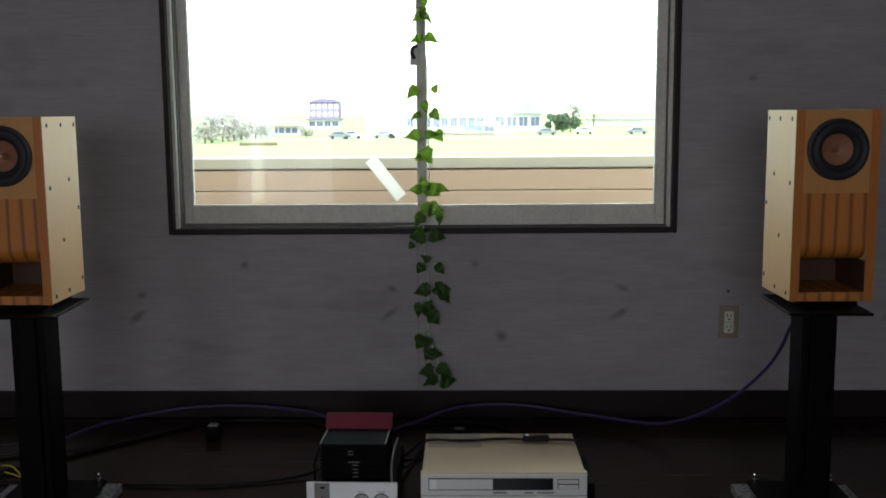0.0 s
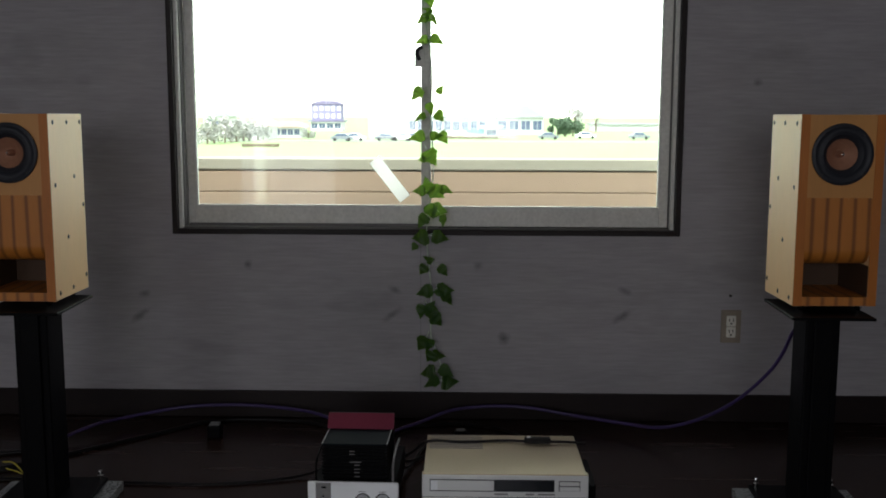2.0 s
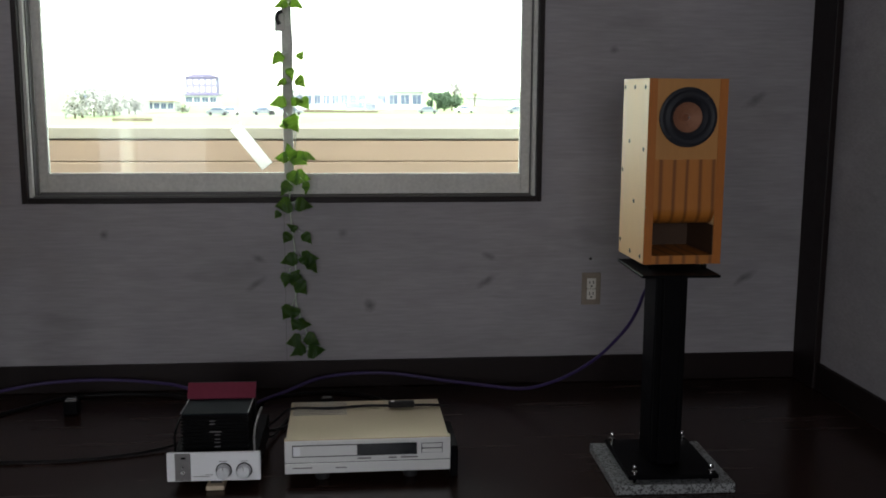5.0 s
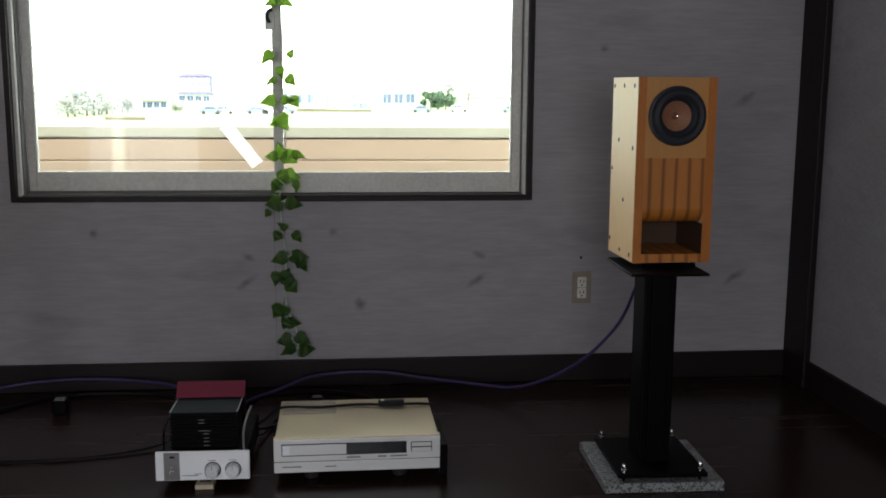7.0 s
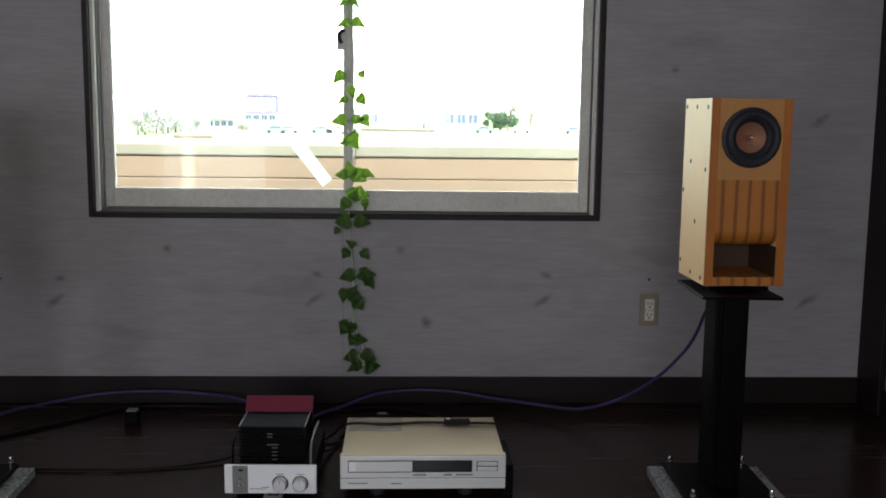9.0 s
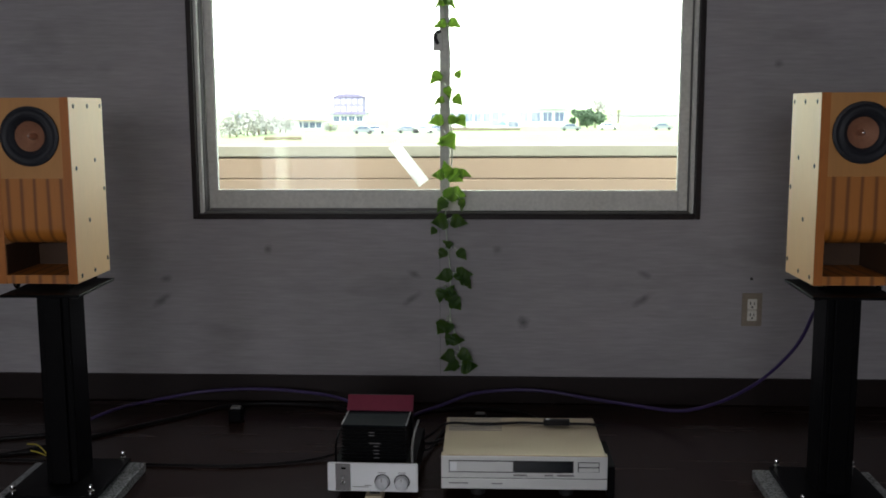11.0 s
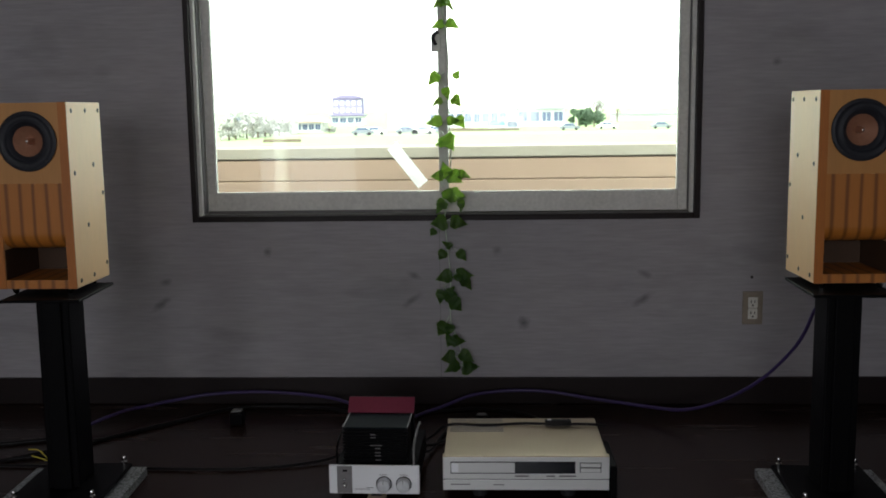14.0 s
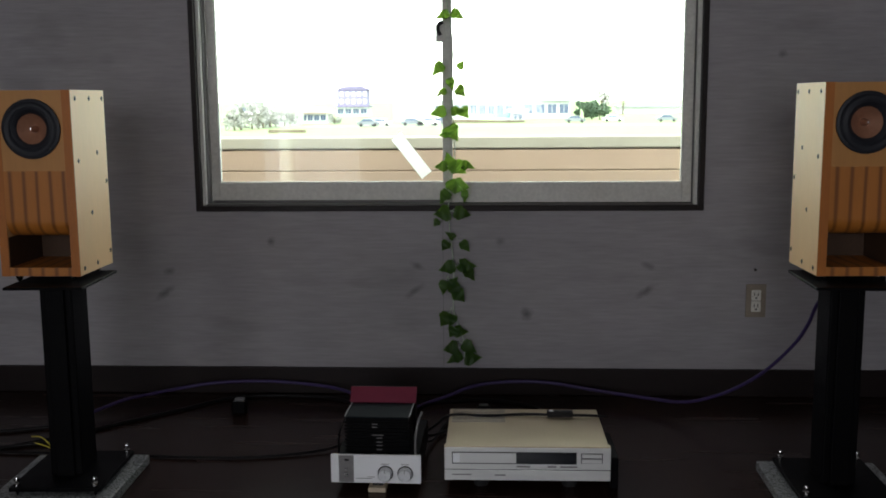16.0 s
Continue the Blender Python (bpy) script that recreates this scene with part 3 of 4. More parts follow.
def speaker_stand(m, height):
    """Black steel stand: top plate, boxed column with a rib, base plate on four spikes. Origin on the slab under the column's middle."""
    st = thing("speaker_stand", m, "black steel speaker stand on spikes over a granite slab", "stand", "pair of speaker stands")
    top = height - SLAB
    part("top_plate", boxed(-0.098, 0.098, -0.125, 0.125, top - 0.007, top, 0.002), M_BLACK, st)
    part("column", boxed(-0.041, 0.041, -0.05, 0.055, 0.0252, top - 0.0072, 0.004), M_BLACK, st)
    part("column_rib", boxed(-0.024, 0.024, -0.060, -0.0505, 0.0252, top - 0.0072, 0.003), M_BLACK, st)
    part("base_plate", boxed(-0.115, 0.115, -0.135, 0.135, 0.014, 0.025, 0.002), M_BLACK, st)
    for x in (-0.098, 0.098):
        for y in (-0.122, 0.122):
            sp = part("spike", lathe([(0, 0.0), (0.002, 0.002), (0.0055, 0.013), (0.0055, 0.027), (0.0, 0.027)], Matrix.Translation((x, y, 0)), 12), M_BLACK, st, "steel spike")
            part("nut", lathe([(0, 0.050), (0.005, 0.048), (0.007, 0.042), (0.005, 0.037), (0.008, 0.034), (0.008, 0.0252), (0, 0.0252)], Matrix.Translation((x, y, 0)), 12), M_CHROME, sp, "chrome adjusting nut")
    return st


def granite_slab(m):
    s = part("granite_slab", boxed(-0.154, 0.154, -0.154, 0.154, 0.0, SLAB, 0.003), M_GRANITE)
    s.matrix_world = m
    return tagged(s, "square grey granite slab under a speaker stand", "slab", "pair of granite slabs")


loudspeaker(pose(*R_SPK, R_TOP + FOOT, 0, 0, R_TURN))
loudspeaker(pose(*L_SPK, L_TOP + FOOT, 0, 0, L_TURN))
speaker_stand(pose(*R_STAND, SLAB, 0, 0, R_STURN), R_TOP)
speaker_stand(pose(*L_STAND, SLAB, 0, 0, L_STURN), L_TOP)
granite_slab(pose(*R_SLAB, 0, 0, 0, R_STURN))
granite_slab(pose(*L_SLAB, 0, 0, 0, L_STURN))


# ---- amplifier ----
def knob(parent, x, z, r):
    # black disc behind the knob draws its shadow gap on the panel
    part("knob_shadow_gap", lathe([(0, -0.0012), (r * 1.16, -0.0012), (r * 1.16, 0.001)], Matrix.Translation((x, 0, z)) @ pose(0, 0, 0, -90), 28), M_BLACK, parent, "black ring drawn as the shadow gap round the knob")
    k = part("knob", lathe([(0, -0.019), (r * 0.88, -0.019), (r, -0.017), (r, -0.002), (r * 1.08, 0.0)], Matrix.Translation((x, 0, z)) @ pose(0, 0, 0, -90), 28), M_KNOB, parent, "round polished metal knob")
    part("pointer", boxed(x - 0.0008, x + 0.0008, -0.0197, -0.0188, z + r * 0.3, z + r * 0.85), M_GREY, k)


amp = thing("tube_amplifier", pose(-0.194, 2.566, 0.0, 0, 0, -1.2), "small tube amplifier with silver front and black slatted cage", "amplifier")
AW = 0.234
part("front_panel", boxed(0, AW, 0, 0.010, 0.023, 0.099, 0.003), M_SILVER, amp, "silver front panel")
part("panel_strip", boxed(0.021, 0.060, -0.0012, -0.0002, 0.0255, 0.0975), M_GREY, amp, "grey vertical strip")
for z, r in ((0.063, 0.0035), (0.048, 0.0075)):
    part("button", lathe([(0, -0.005), (r * 0.8, -0.005), (r, -0.003), (r, 0)], Matrix.Translation((0.041, -0.0012, z)) @ pose(0, 0, 0, -90), 18), M_CHROME, amp, "round chrome button")
knob(amp, 0.142, 0.051, 0.0175)
knob(amp, 0.193, 0.051, 0.0175)
for x, w, z, h in ((0.036, 0.012, 0.083, 0.005), (0.066, 0.040, 0.0355, 0.0016), (0.096, 0.018, 0.0395, 0.0016), (0.131, 0.020, 0.0745, 0.0014), (0.183, 0.020, 0.0745, 0.0014)):
    part("marking", boxed(x, x + w, -0.0019 if x < 0.05 else -0.0007, -0.0013 if x < 0.05 else -0.0002, z, z + h), M_GREY if x > 0.05 else M_BLACK, amp)
part("chassis", boxed(0.010, AW - 0.010, 0.011, 0.33, 0.024, 0.088, 0.003), M_BLACK, amp)
for x in (0.016, AW - 0.019):
    part("side_rail", tube_bm([(x + 0.003, 0.02, 0.09), (x + 0.003, 0.022, 0.135), (x + 0.003, 0.05, 0.150), (x + 0.003, 0.12, 0.155), (x + 0.003, 0.20, 0.150)], 0.0030), M_BLACK if x < 0.1 else M_GREY, amp, "dark metal rail")
CX0, CX1, CY0, CY1, CZ = 0.030, 0.202, 0.045, 0.165, 0.186
cage = part("tube_cage", boxed(CX0 + 0.004, CX1 - 0.004, CY0 + 0.004, CY1, 0.089, CZ - 0.004), M_BLACK, amp, "black tube cage")
for k in range(9):
    z = 0.094 + k * 0.0094
    part("slat", boxed(CX0, CX1, CY0 - 0.002, CY0 + 0.003, z, z + 0.0045, 0.0008), M_BLACK, cage)
part("cage_top", boxed(CX0, CX1, CY0, CY1, CZ - 0.0038, CZ, 0.001), M_TEAL, cage, "smoked dark top")
for x in (CX0, CX1 - 0.003):
    part("cage_edge", boxed(x, x + 0.003, CY0 - 0.001, CY1, CZ + 0.0002, CZ + 0.002), M_GREY, cage)
# grey bars painted in as glints on the cage front
for k, z in enumerate((0.098, 0.109, 0.118, 0.129, 0.137, 0.158, 0.166)):
    x = 0.115 - 0.012 * (k > 3)
    part("vent_glint", boxed(x, x + (0.030 if k == 4 else 0.014), CY0 - 0.0034, CY0 - 0.0022, z, z + 0.0022), M_GREY, cage, "small grey bar drawn as a glint on the cage")
cover = part("transformer_cover", sheet([(CX0 - 0.003, 0.168, 0.089), (CX0 - 0.003, 0.168, 0.186), (CX0 - 0.003, 0.196, 0.222), (CX0 - 0.003, 0.206, 0.222), (CX0 - 0.003, 0.206, 0.089)], CX1 - CX0 + 0.006, (1, 0, 0)), M_BLACK, amp, "black sloping transformer cover")
slope = sheet([(CX0 - 0.004, 0.1676, 0.1865), (CX0 - 0.004, 0.1956, 0.2225), (CX1 + 0.004, 0.1956, 0.2225), (CX1 + 0.004, 0.1676, 0.1865)], 0.0025, (0, -0.78, 0.62))
part("red_face", slope, M_RED, cover, "red lacquered sloping face")
part("foot", boxed(0.097, 0.143, -0.006, 0.045, 0.0, 0.0125, 0.002), M_WOODBLOCK, amp, "pale wooden block foot")
part("rubber_pad", boxed(0.106, 0.134, 0.012, 0.040, 0.0127, 0.0229, 0.001), M_RUBBER, amp)
for x in (0.03, 0.185):
    part("foot", boxed(x, x + 0.03, 0.27, 0.30, 0.0, 0.0238, 0.002), M_WOODBLOCK, amp, "pale wooden block foot")

# ---- disc player ----
cd = thing("disc_player", pose(0.099, 2.581, 0.0, 0, 0, 0.3), "champagne-coloured compact disc player on small feet", "disc player")
PW, PD, P0, P1 = 0.427, 0.325, 0.027, 0.117
part("case", boxed(0.003, PW - 0.003, 0.012, PD, P0 + 0.004, P1 - 0.001, 0.003), M_CHAMPAGNE, cd)
part("front_panel", boxed(0, PW, 0.0, 0.0118, P0 + 0.030, P1 - 0.001, 0.002), M_CDFACE, cd, "silver-champagne front panel")
part("lower_panel", boxed(0, PW, 0.0015, 0.0118, P0, P0 + 0.0292, 0.002), M_CDFACE, cd)
part("top_lip", boxed(0, PW, 0.0, 0.020, P1 - 0.0008, P1 + 0.0022, 0.001), M_CHAMPAGNE, cd)
part("panel_seam", boxed(0.001, PW - 0.001, 0.0004, 0.0016, P0 + 0.0290, P0 + 0.0302), M_DISPLAY, cd, "dark seam of the front")
tray = part("disc_tray", boxed(0.022, 0.185, -0.0016, -0.0002, 0.075, 0.102), M_CDFACE, cd, "closed silver disc tray")
part("tray_outline", boxed(0.020, 0.340, -0.0010, -0.0001, 0.0725, 0.1045), M_RUBBER, cd)
part("power_button", boxed(0.022, 0.040, -0.0030, -0.0017, 0.076, 0.101, 0.0005), M_SILVER, tray)
part("display", boxed(0.187, 0.338, -0.0018, -0.0011, 0.074, 0.103), M_DISPLAY, cd, "black display window")
for z in (0.077, 0.0905):
    part("button", boxed(0.353, 0.404, -0.0045, -0.0001, z, z + 0.010, 0.001), M_CDFACE, cd, "long silver button")
    part("button_gap", boxed(0.351, 0.406, -0.0008, -0.00005, z - 0.0015, z + 0.0115), M_RUBBER, cd)
for x, w in ((0.186, 0.035), (0.266, 0.022), (0.298, 0.044)):
    part("small_button", boxed(x, x + w, -0.0022, -0.0002, 0.0640, 0.0680, 0.0004), M_GREY, cd)
for x, w, z in ((0.020, 0.050, 0.0415), (0.130, 0.028, 0.0405)):
    part("marking", boxed(x, x + w, 0.0008, 0.0014, z, z + 0.003), M_GREY, cd)
for k in range(9):
    part("top_vent", boxed(0.012, 0.16, 0.205 + k * 0.0135, 0.2074 + k * 0.0135, P1 - 0.0012, P1 + 0.0003), M_GREY, cd, "vent slit")
for x in (0.08, 0.31):
    for y in (0.03, 0.25):
        part("foot", lathe([(0, 0.0), (0.018, 0.0), (0.020, 0.006), (0.020, P0 + 0.002), (0, P0 + 0.002)], Matrix.Translation((x + 0.015, y + 0.015, 0)), 20), M_RUBBER, cd, "round dark foot")
block = part("black_box", boxed(0.528, 0.548, 2.60, 2.80, 0.0, 0.085, 0.003), M_BLACK)
tagged(block, "narrow black box beside the disc player", "box")

# cable with its inline plug lying over the player
over = thing("power_cable", pose(-0.030, 0.004, 0.0), "thin black cable with an inline plug, lying on the disc player", "cable")
zt = P1 + 0.0025
part("cord", tube_bm([(0.02, 2.86, 0.03), (0.09, 2.84, 0.085), (0.135, 2.825, zt + 0.002), (0.24, 2.822, zt + 0.002), (0.34, 2.838, zt + 0.002), (0.42, 2.828, zt + 0.004), (0.53, 2.828, zt + 0.003), (0.575, 2.828, zt - 0.002)], 0.0038), M_BLACKCABLE, over)
part("plug", boxed(0.405, 0.478, 2.818, 2.838, zt - 0.0005, zt + 0.016, 0.003), M_BLACKCABLE, over, "black inline plug")
part("plug_mark", boxed(0.412, 0.422, 2.822, 2.832, zt + 0.0162, zt + 0.0172), M_SILVER, over)


# ---- cables on the floor ----
def cable(points, r, material, label):
    c = part("cable", tube_bm(points, r), material)
    return tagged(c, label, "cable", "cables on the floor")


PC = "purple speaker cable lying on the floor"
cable([(1.074, 2.655, 0.515), (1.066, 2.710, 0.466), (1.066, 2.779, 0.396), (1.056, 2.867, 0.317), (1.013, 2.985, 0.210), (0.950, 3.084, 0.127), (0.877, 3.162, 0.071), (0.814, 3.220, 0.044), (0.729, 3.279, 0.037), (0.566, 3.347, 0.042),
       (0.436, 3.376, 0.056), (0.341, 3.385, 0.060), (0.246, 3.380, 0.058), (0.154, 3.356, 0.050), (0.067, 3.318, 0.026), (-0.026, 3.240, 0.012), (-0.074, 3.047, 0.020), (-0.070, 2.901, 0.051)], 0.0050, M_PURPLE, PC)
cable([(-0.939, 2.693, 0.482), (-0.965, 2.731, 0.301), (-0.990, 2.809, 0.120), (-1.041, 2.954, 0.020), (-1.063, 3.098, 0.020), (-0.988, 3.213, 0.036), (-0.928, 3.290, 0.034), (-0.834, 3.356, 0.038), (-0.744, 3.385, 0.046), (-0.628, 3.390, 0.053),
       (-0.510, 3.385, 0.054), (-0.390, 3.366, 0.050), (-0.287, 3.318, 0.049), (-0.208, 3.212, 0.050), (-0.144, 3.037, 0.020), (-0.130, 2.901, 0.051)], 0.0050, M_PURPLE, PC)
BC = "thin black cable lying on the floor"
cable([(-1.714, 2.641, 0.005), (-1.466, 2.716, 0.005), (-1.214, 2.840, 0.005), (-1.009, 3.007, 0.005), (-0.895, 3.122, 0.005), (-0.781, 3.232, 0.005), (-0.688, 3.333, 0.005), (-0.597, 3.375, 0.005), (-0.438, 3.380, 0.005), (-0.282, 3.337, 0.005), (-0.150, 3.144, 0.020), (-0.130, 2.901, 0.051)], 0.0060, M_BLACKCABLE, BC)
cable([(-1.606, 2.813, 0.005), (-1.118, 2.810, 0.005), (-0.802, 2.793, 0.005), (-0.525, 2.785, 0.005), (-0.354, 2.815, 0.005), (-0.232, 2.863, 0.012), (-0.151, 2.887, 0.050)], 0.004, M_BLACKCABLE, BC)
cable([(-0.030, 2.891, 0.051), (-0.040, 3.143, 0.012), (-0.004, 3.298, 0.005), (0.088, 3.341, 0.005), (0.199, 3.356, 0.005), (0.347, 3.288, 0.005), (0.442, 3.113, 0.005), (0.415, 2.918, 0.061)], 0.0045, M_BLACKCABLE, BC)
cable([(0.010, 2.890, 0.041), (0.054, 2.978, 0.012), (0.118, 3.075, 0.005), (0.208, 3.065, 0.005), (0.243, 2.919, 0.051)], 0.0045, M_BLACKCABLE, BC)
cable([(0.019, 2.861, 0.041), (0.047, 2.929, 0.012), (0.102, 3.172, 0.005), (0.235, 3.230, 0.005), (0.331, 3.094, 0.005), (0.314, 2.918, 0.051)], 0.0035, M_BLACKCABLE, BC)
cable([(-1.710, 2.698, 0.005), (-1.314, 2.811, 0.005), (-1.164, 2.868, 0.005), (-1.063, 2.906, 0.005), (-1.010, 2.983, 0.005), (-1.105, 3.041, 0.005), (-1.304, 2.984, 0.005), (-1.698, 2.910, 0.005)], 0.006, M_BLACKCABLE, BC)
tie = thing("yellow_tie", pose(0.016, 0.008, 0.0), "yellow twist tie round black cables on the floor", "cable tie")
part("wire", tube_bm([(-1.167, 2.907, 0.016), (-1.133, 2.892, 0.020), (-1.105, 2.868, 0.016), (-1.077, 2.839, 0.006), (-1.101, 2.843, 0.012), (-1.135, 2.858, 0.014)], 0.0019), M_YELLOW, tie)

plug = thing("power_plug", pose(-0.597, 3.208, 0.0), "small dark plug standing on the floor", "plug")
part("body", boxed(-0.022, 0.022, -0.02, 0.02, 0.0, 0.042, 0.005), M_BLACK, plug)
part("cap", boxed(-0.016, 0.016, -0.014, 0.014, 0.0422, 0.048, 0.002), M_CAP, plug, "dark grey cap")
plug2 = thing("power_plug", pose(0.194, 3.211, 0.0), "small dark plug on the floor behind the player", "plug")
part("body", boxed(-0.02, 0.02, -0.015, 0.015, 0.0, 0.03, 0.004), M_BLACK, plug2)
part("cap", boxed(-0.014, 0.014, -0.01, 0.01, 0.0302, 0.034, 0.002), M_CAP, plug2, "dark grey cap")

# ---- ivy garland ----
vine = thing("ivy_garland", pose(VINE_X, WALL_Y - 0.022, 0.0, 0, -0.56, 0), "artificial green ivy garland hanging down the window and wall", "garland")


def wob(z):
    return 0.010 * math.sin(7.3 * z + 0.6) + 0.006 * math.sin(17 * z) + (0.02 if z < 0.25 else 0.0)


stem = part("stem", tube_bm([(wob(z), 0.0 if z > 0.62 else 0.008, z) for z in [0.11 + 0.09 * i for i in range(20)]], 0.0022, 6, 4), M_STEM, vine, "thin pale stem")


def leaf_mesh():
    """A lobed ivy leaf, one unit long, folded at the midrib and curled at the tip; the stalk end is at the origin, the tip towards +x."""
    bm = bmesh.new()
    mid, left, right = [], [], []
    outline = ((0.0, 0.04), (0.01, 0.22), (0.09, 0.36), (0.16, 0.40), (0.20, 0.37), (0.30, 0.45), (0.36, 0.41), (0.44, 0.42), (0.50, 0.32), (0.60, 0.29), (0.66, 0.21), (0.76, 0.16), (0.84, 0.09), (0.93, 0.035), (1.0, 0.0))
    for x, w in outline:
        curl = -0.30 * x * x + 0.03 * math.sin(14 * x)
        mid.append(bm.verts.new((x, 0, curl)))
        left.append(bm.verts.new((x, w, curl + 0.42 * w - 0.45 * w * w)))
        right.append(bm.verts.new((x, -w, curl + 0.42 * w - 0.45 * w * w)))
    for i in range(len(outline) - 1):
        for side in (left, right):
            if i == len(outline) - 2:
                f = bm.faces.new((mid[i], side[i], mid[i + 1]))
            else:
                f = bm.faces.new((mid[i], side[i], side[i + 1], mid[i + 1]))
            f.smooth = True
    for v in (left[-1], right[-1]):
        bm.verts.remove(v)
    bmesh.ops.recalc_face_normals(bm, faces=bm.faces)
    # stalk
    a = [bm.verts.new(p) for p in ((-0.45, 0.02, -0.16), (-0.45, -0.02, -0.16), (0.05, -0.025, 0.012), (0.05, 0.025, 0.012), (-0.2, 0.0, -0.02))]
    for tri in ((0, 1, 4), (1, 2, 4), (2, 3, 4), (3, 0, 4)):
        bm.faces.new([a[i] for i in tri]).material_index = 1
    me = mesh_of("leaf", bm, M_LEAF)
    me.materials.append(M_STEM)
    return me


LEAF = leaf_mesh()
rnd = random.Random(7)


def leaf(dx, z, size, droop):
    """A leaf on the garland: its middle dx from the stem at height z, its tip turned by droop degrees below the level."""
    out = 1 if dx >= 0 else -1
    z = 0.63 + (z - 0.63) * (0.951 if z > 0.63 else 1.0)
    ob = new("leaf", LEAF)
    ob.parent = stem
    a = radians(droop)
    tip = Vector((out * math.cos(a), -0.25 + rnd.uniform(-0.15, 0.15), -math.sin(a))).normalized()
    up = Vector((rnd.uniform(-0.8, 0.8), -1.0, 0.5 + rnd.uniform(-0.6, 0.7)))
    yv = up.cross(tip).normalized()
    zv = tip.cross(yv)
    rot = Matrix((tip, yv, zv)).transposed().to_4x4()
    mid = Vector((dx, -0.014 + rnd.uniform(-0.010, 0.004), z))
    ob.matrix_basis = Matrix.Translation(mid - tip * size * 0.5) @ rot @ Matrix.Diagonal((size, size * rnd.uniform(0.85, 1.3), size * rnd.uniform(0.9, 2.2), 1))


def leaves(z, *sprigs):
    for dx, dz, size, droop in sprigs:
        leaf(dx, z + dz, size, droop)


leaves(1.74, (-0.03, 0, 0.05, 20), (0.03, 0.01, 0.05, 30))
leaves(1.64, (-0.03, 0.01, 0.05, 40), (0.03, 0, 0.05, 10), (0.0, -0.02, 0.04, 70))
leaves(1.53, (-0.03, 0, 0.05, 20), (0.03, 0.01, 0.05, 30))
leaves(1.455, (-0.025, 0, 0.045, 25), (0.025, 0.005, 0.045, 40), (0.005, -0.02, 0.04, 80))
leaves(1.375, (-0.020, 0, 0.045, 10), (0.012, 0.0, 0.050, 20), (-0.004, 0.03, 0.035, -50))
leaves(1.303, (-0.022, 0, 0.042, 15), (0.026, 0.002, 0.046, 25))
leaves(1.128, (-0.042, -0.004, 0.050, 35), (0.036, 0.010, 0.032, -60))
leaves(1.055, (0.002, 0.018, 0.042, 70), (-0.030, -0.010, 0.038, 5), (0.034, -0.008, 0.038, 35))
leaves(0.978, (-0.042, 0.000, 0.054, 12), (0.022, 0.004, 0.046, -10), (0.044, -0.004, 0.044, 60))
leaves(0.903, (0.004, 0.004, 0.054, 60), (-0.026, -0.002, 0.028, 10))
leaves(0.806, (-0.010, 0.006, 0.056, -60), (0.024, -0.022, 0.052, 40), (-0.036, -0.014, 0.040, 0), (0.052, -0.012, 0.040, -8))
leaves(0.722, (0.002, -0.002, 0.052, 60), (0.030, 0.002, 0.048, 10), (0.042, -0.036, 0.044, 70), (-0.028, -0.036, 0.050, 35))
leaves(0.628, (-0.034, 0.0, 0.054, 15), (0.032, 0.0, 0.056, 12), (-0.056, -0.032, 0.028, 45))
leaves(0.535, (-0.008, 0.020, 0.034, -50), (0.042, -0.018, 0.046, 45), (-0.028, -0.016, 0.040, 50))
leaves(0.445, (-0.022, 0.002, 0.058, 10), (0.046, 0.006, 0.056, 5), (0.056, -0.022, 0.050, 35), (0.03, -0.005, 0.04, 60))
leaves(0.375, (-0.034, 0.004, 0.048, 70), (0.004, -0.008, 0.058, 65), (0.020, -0.026, 0.048, 40), (0.0, 0.024, 0.036, -60))
leaves(0.262, (-0.030, 0.004, 0.054, 60), (-0.008, 0.002, 0.046, 80), (0.020, -0.036, 0.044, 15), (-0.006, -0.036, 0.038, 60))
leaves(0.165, (-0.012, 0.004, 0.048, 5), (0.050, 0.008, 0.056, 25), (-0.002, -0.030, 0.058, 12), (0.060, -0.032, 0.054, 8))

# ---- outside ----
GZ = -3.8
ground = bmesh.new()
box(ground, -1500, 1500, -1500, 2600, GZ - 0.5, GZ)
structure("ground", ground, M_GRASS, "pale dry grass field reaching the horizon", "ground")
structure("road", boxed(-600, 600, 184, 194, GZ + 0.005, GZ + 0.03), M_ROAD, "pale asphalt road across the field", "road")
para = tagged(new("parapet"), "beige parapet wall with a pale coping outside the window", "parapet", "", "structure")
para.matrix_world = pose(0, PARA_Y, 0)
part("siding_board", boxed(-6, 6, 0.0, 0.10, PARA_Z - 0.153, PARA_Z - 0.059, 0.004), M_PARAPET, para)
part("siding_board", boxed(-6, 6, 0.0, 0.10, PARA_Z - 0.42, PARA_Z - 0.156, 0.004), M_PARAPET, para)
part("siding_board", boxed(-6, 6, 0.0, 0.10, PARA_Z - 0.70, PARA_Z - 0.424, 0.004), M_PARAPET, para)
for k in range(13):
    z = PARA_Z - 0.704 - 0.28 * k
    part("siding_board", boxed(-6, 6, 0.0, 0.10, max(GZ, z - 0.276), z, 0.004), M_PARAPET, para)
part("coping", boxed(-6, 6, -0.006, 0.14, PARA_Z - 0.053, PARA_Z, 0.006), M_COPING, para, "pale weathered coping")

# backing closes the joints; the shade in them is put into its colour
part("core", boxed(-6, 6, 0.03, 0.07, GZ, PARA_Z - 0.01), M_CORE, para, "added backing, coloured dark for the shade in the joints")

structure("balcony", boxed(-6, 6, WALL_Y + 0.131, PARA_Y - 0.001, -0.25, -0.10), M_ROAD, "grey concrete balcony floor outside the window", "balcony")
structure("wall_lower", boxed(XL - 0.12, 1.979, YB - 0.12, WALL_Y + 0.13, GZ, -0.1205), M_HOUSE, "pale rendered wall of the storey below", "wall")

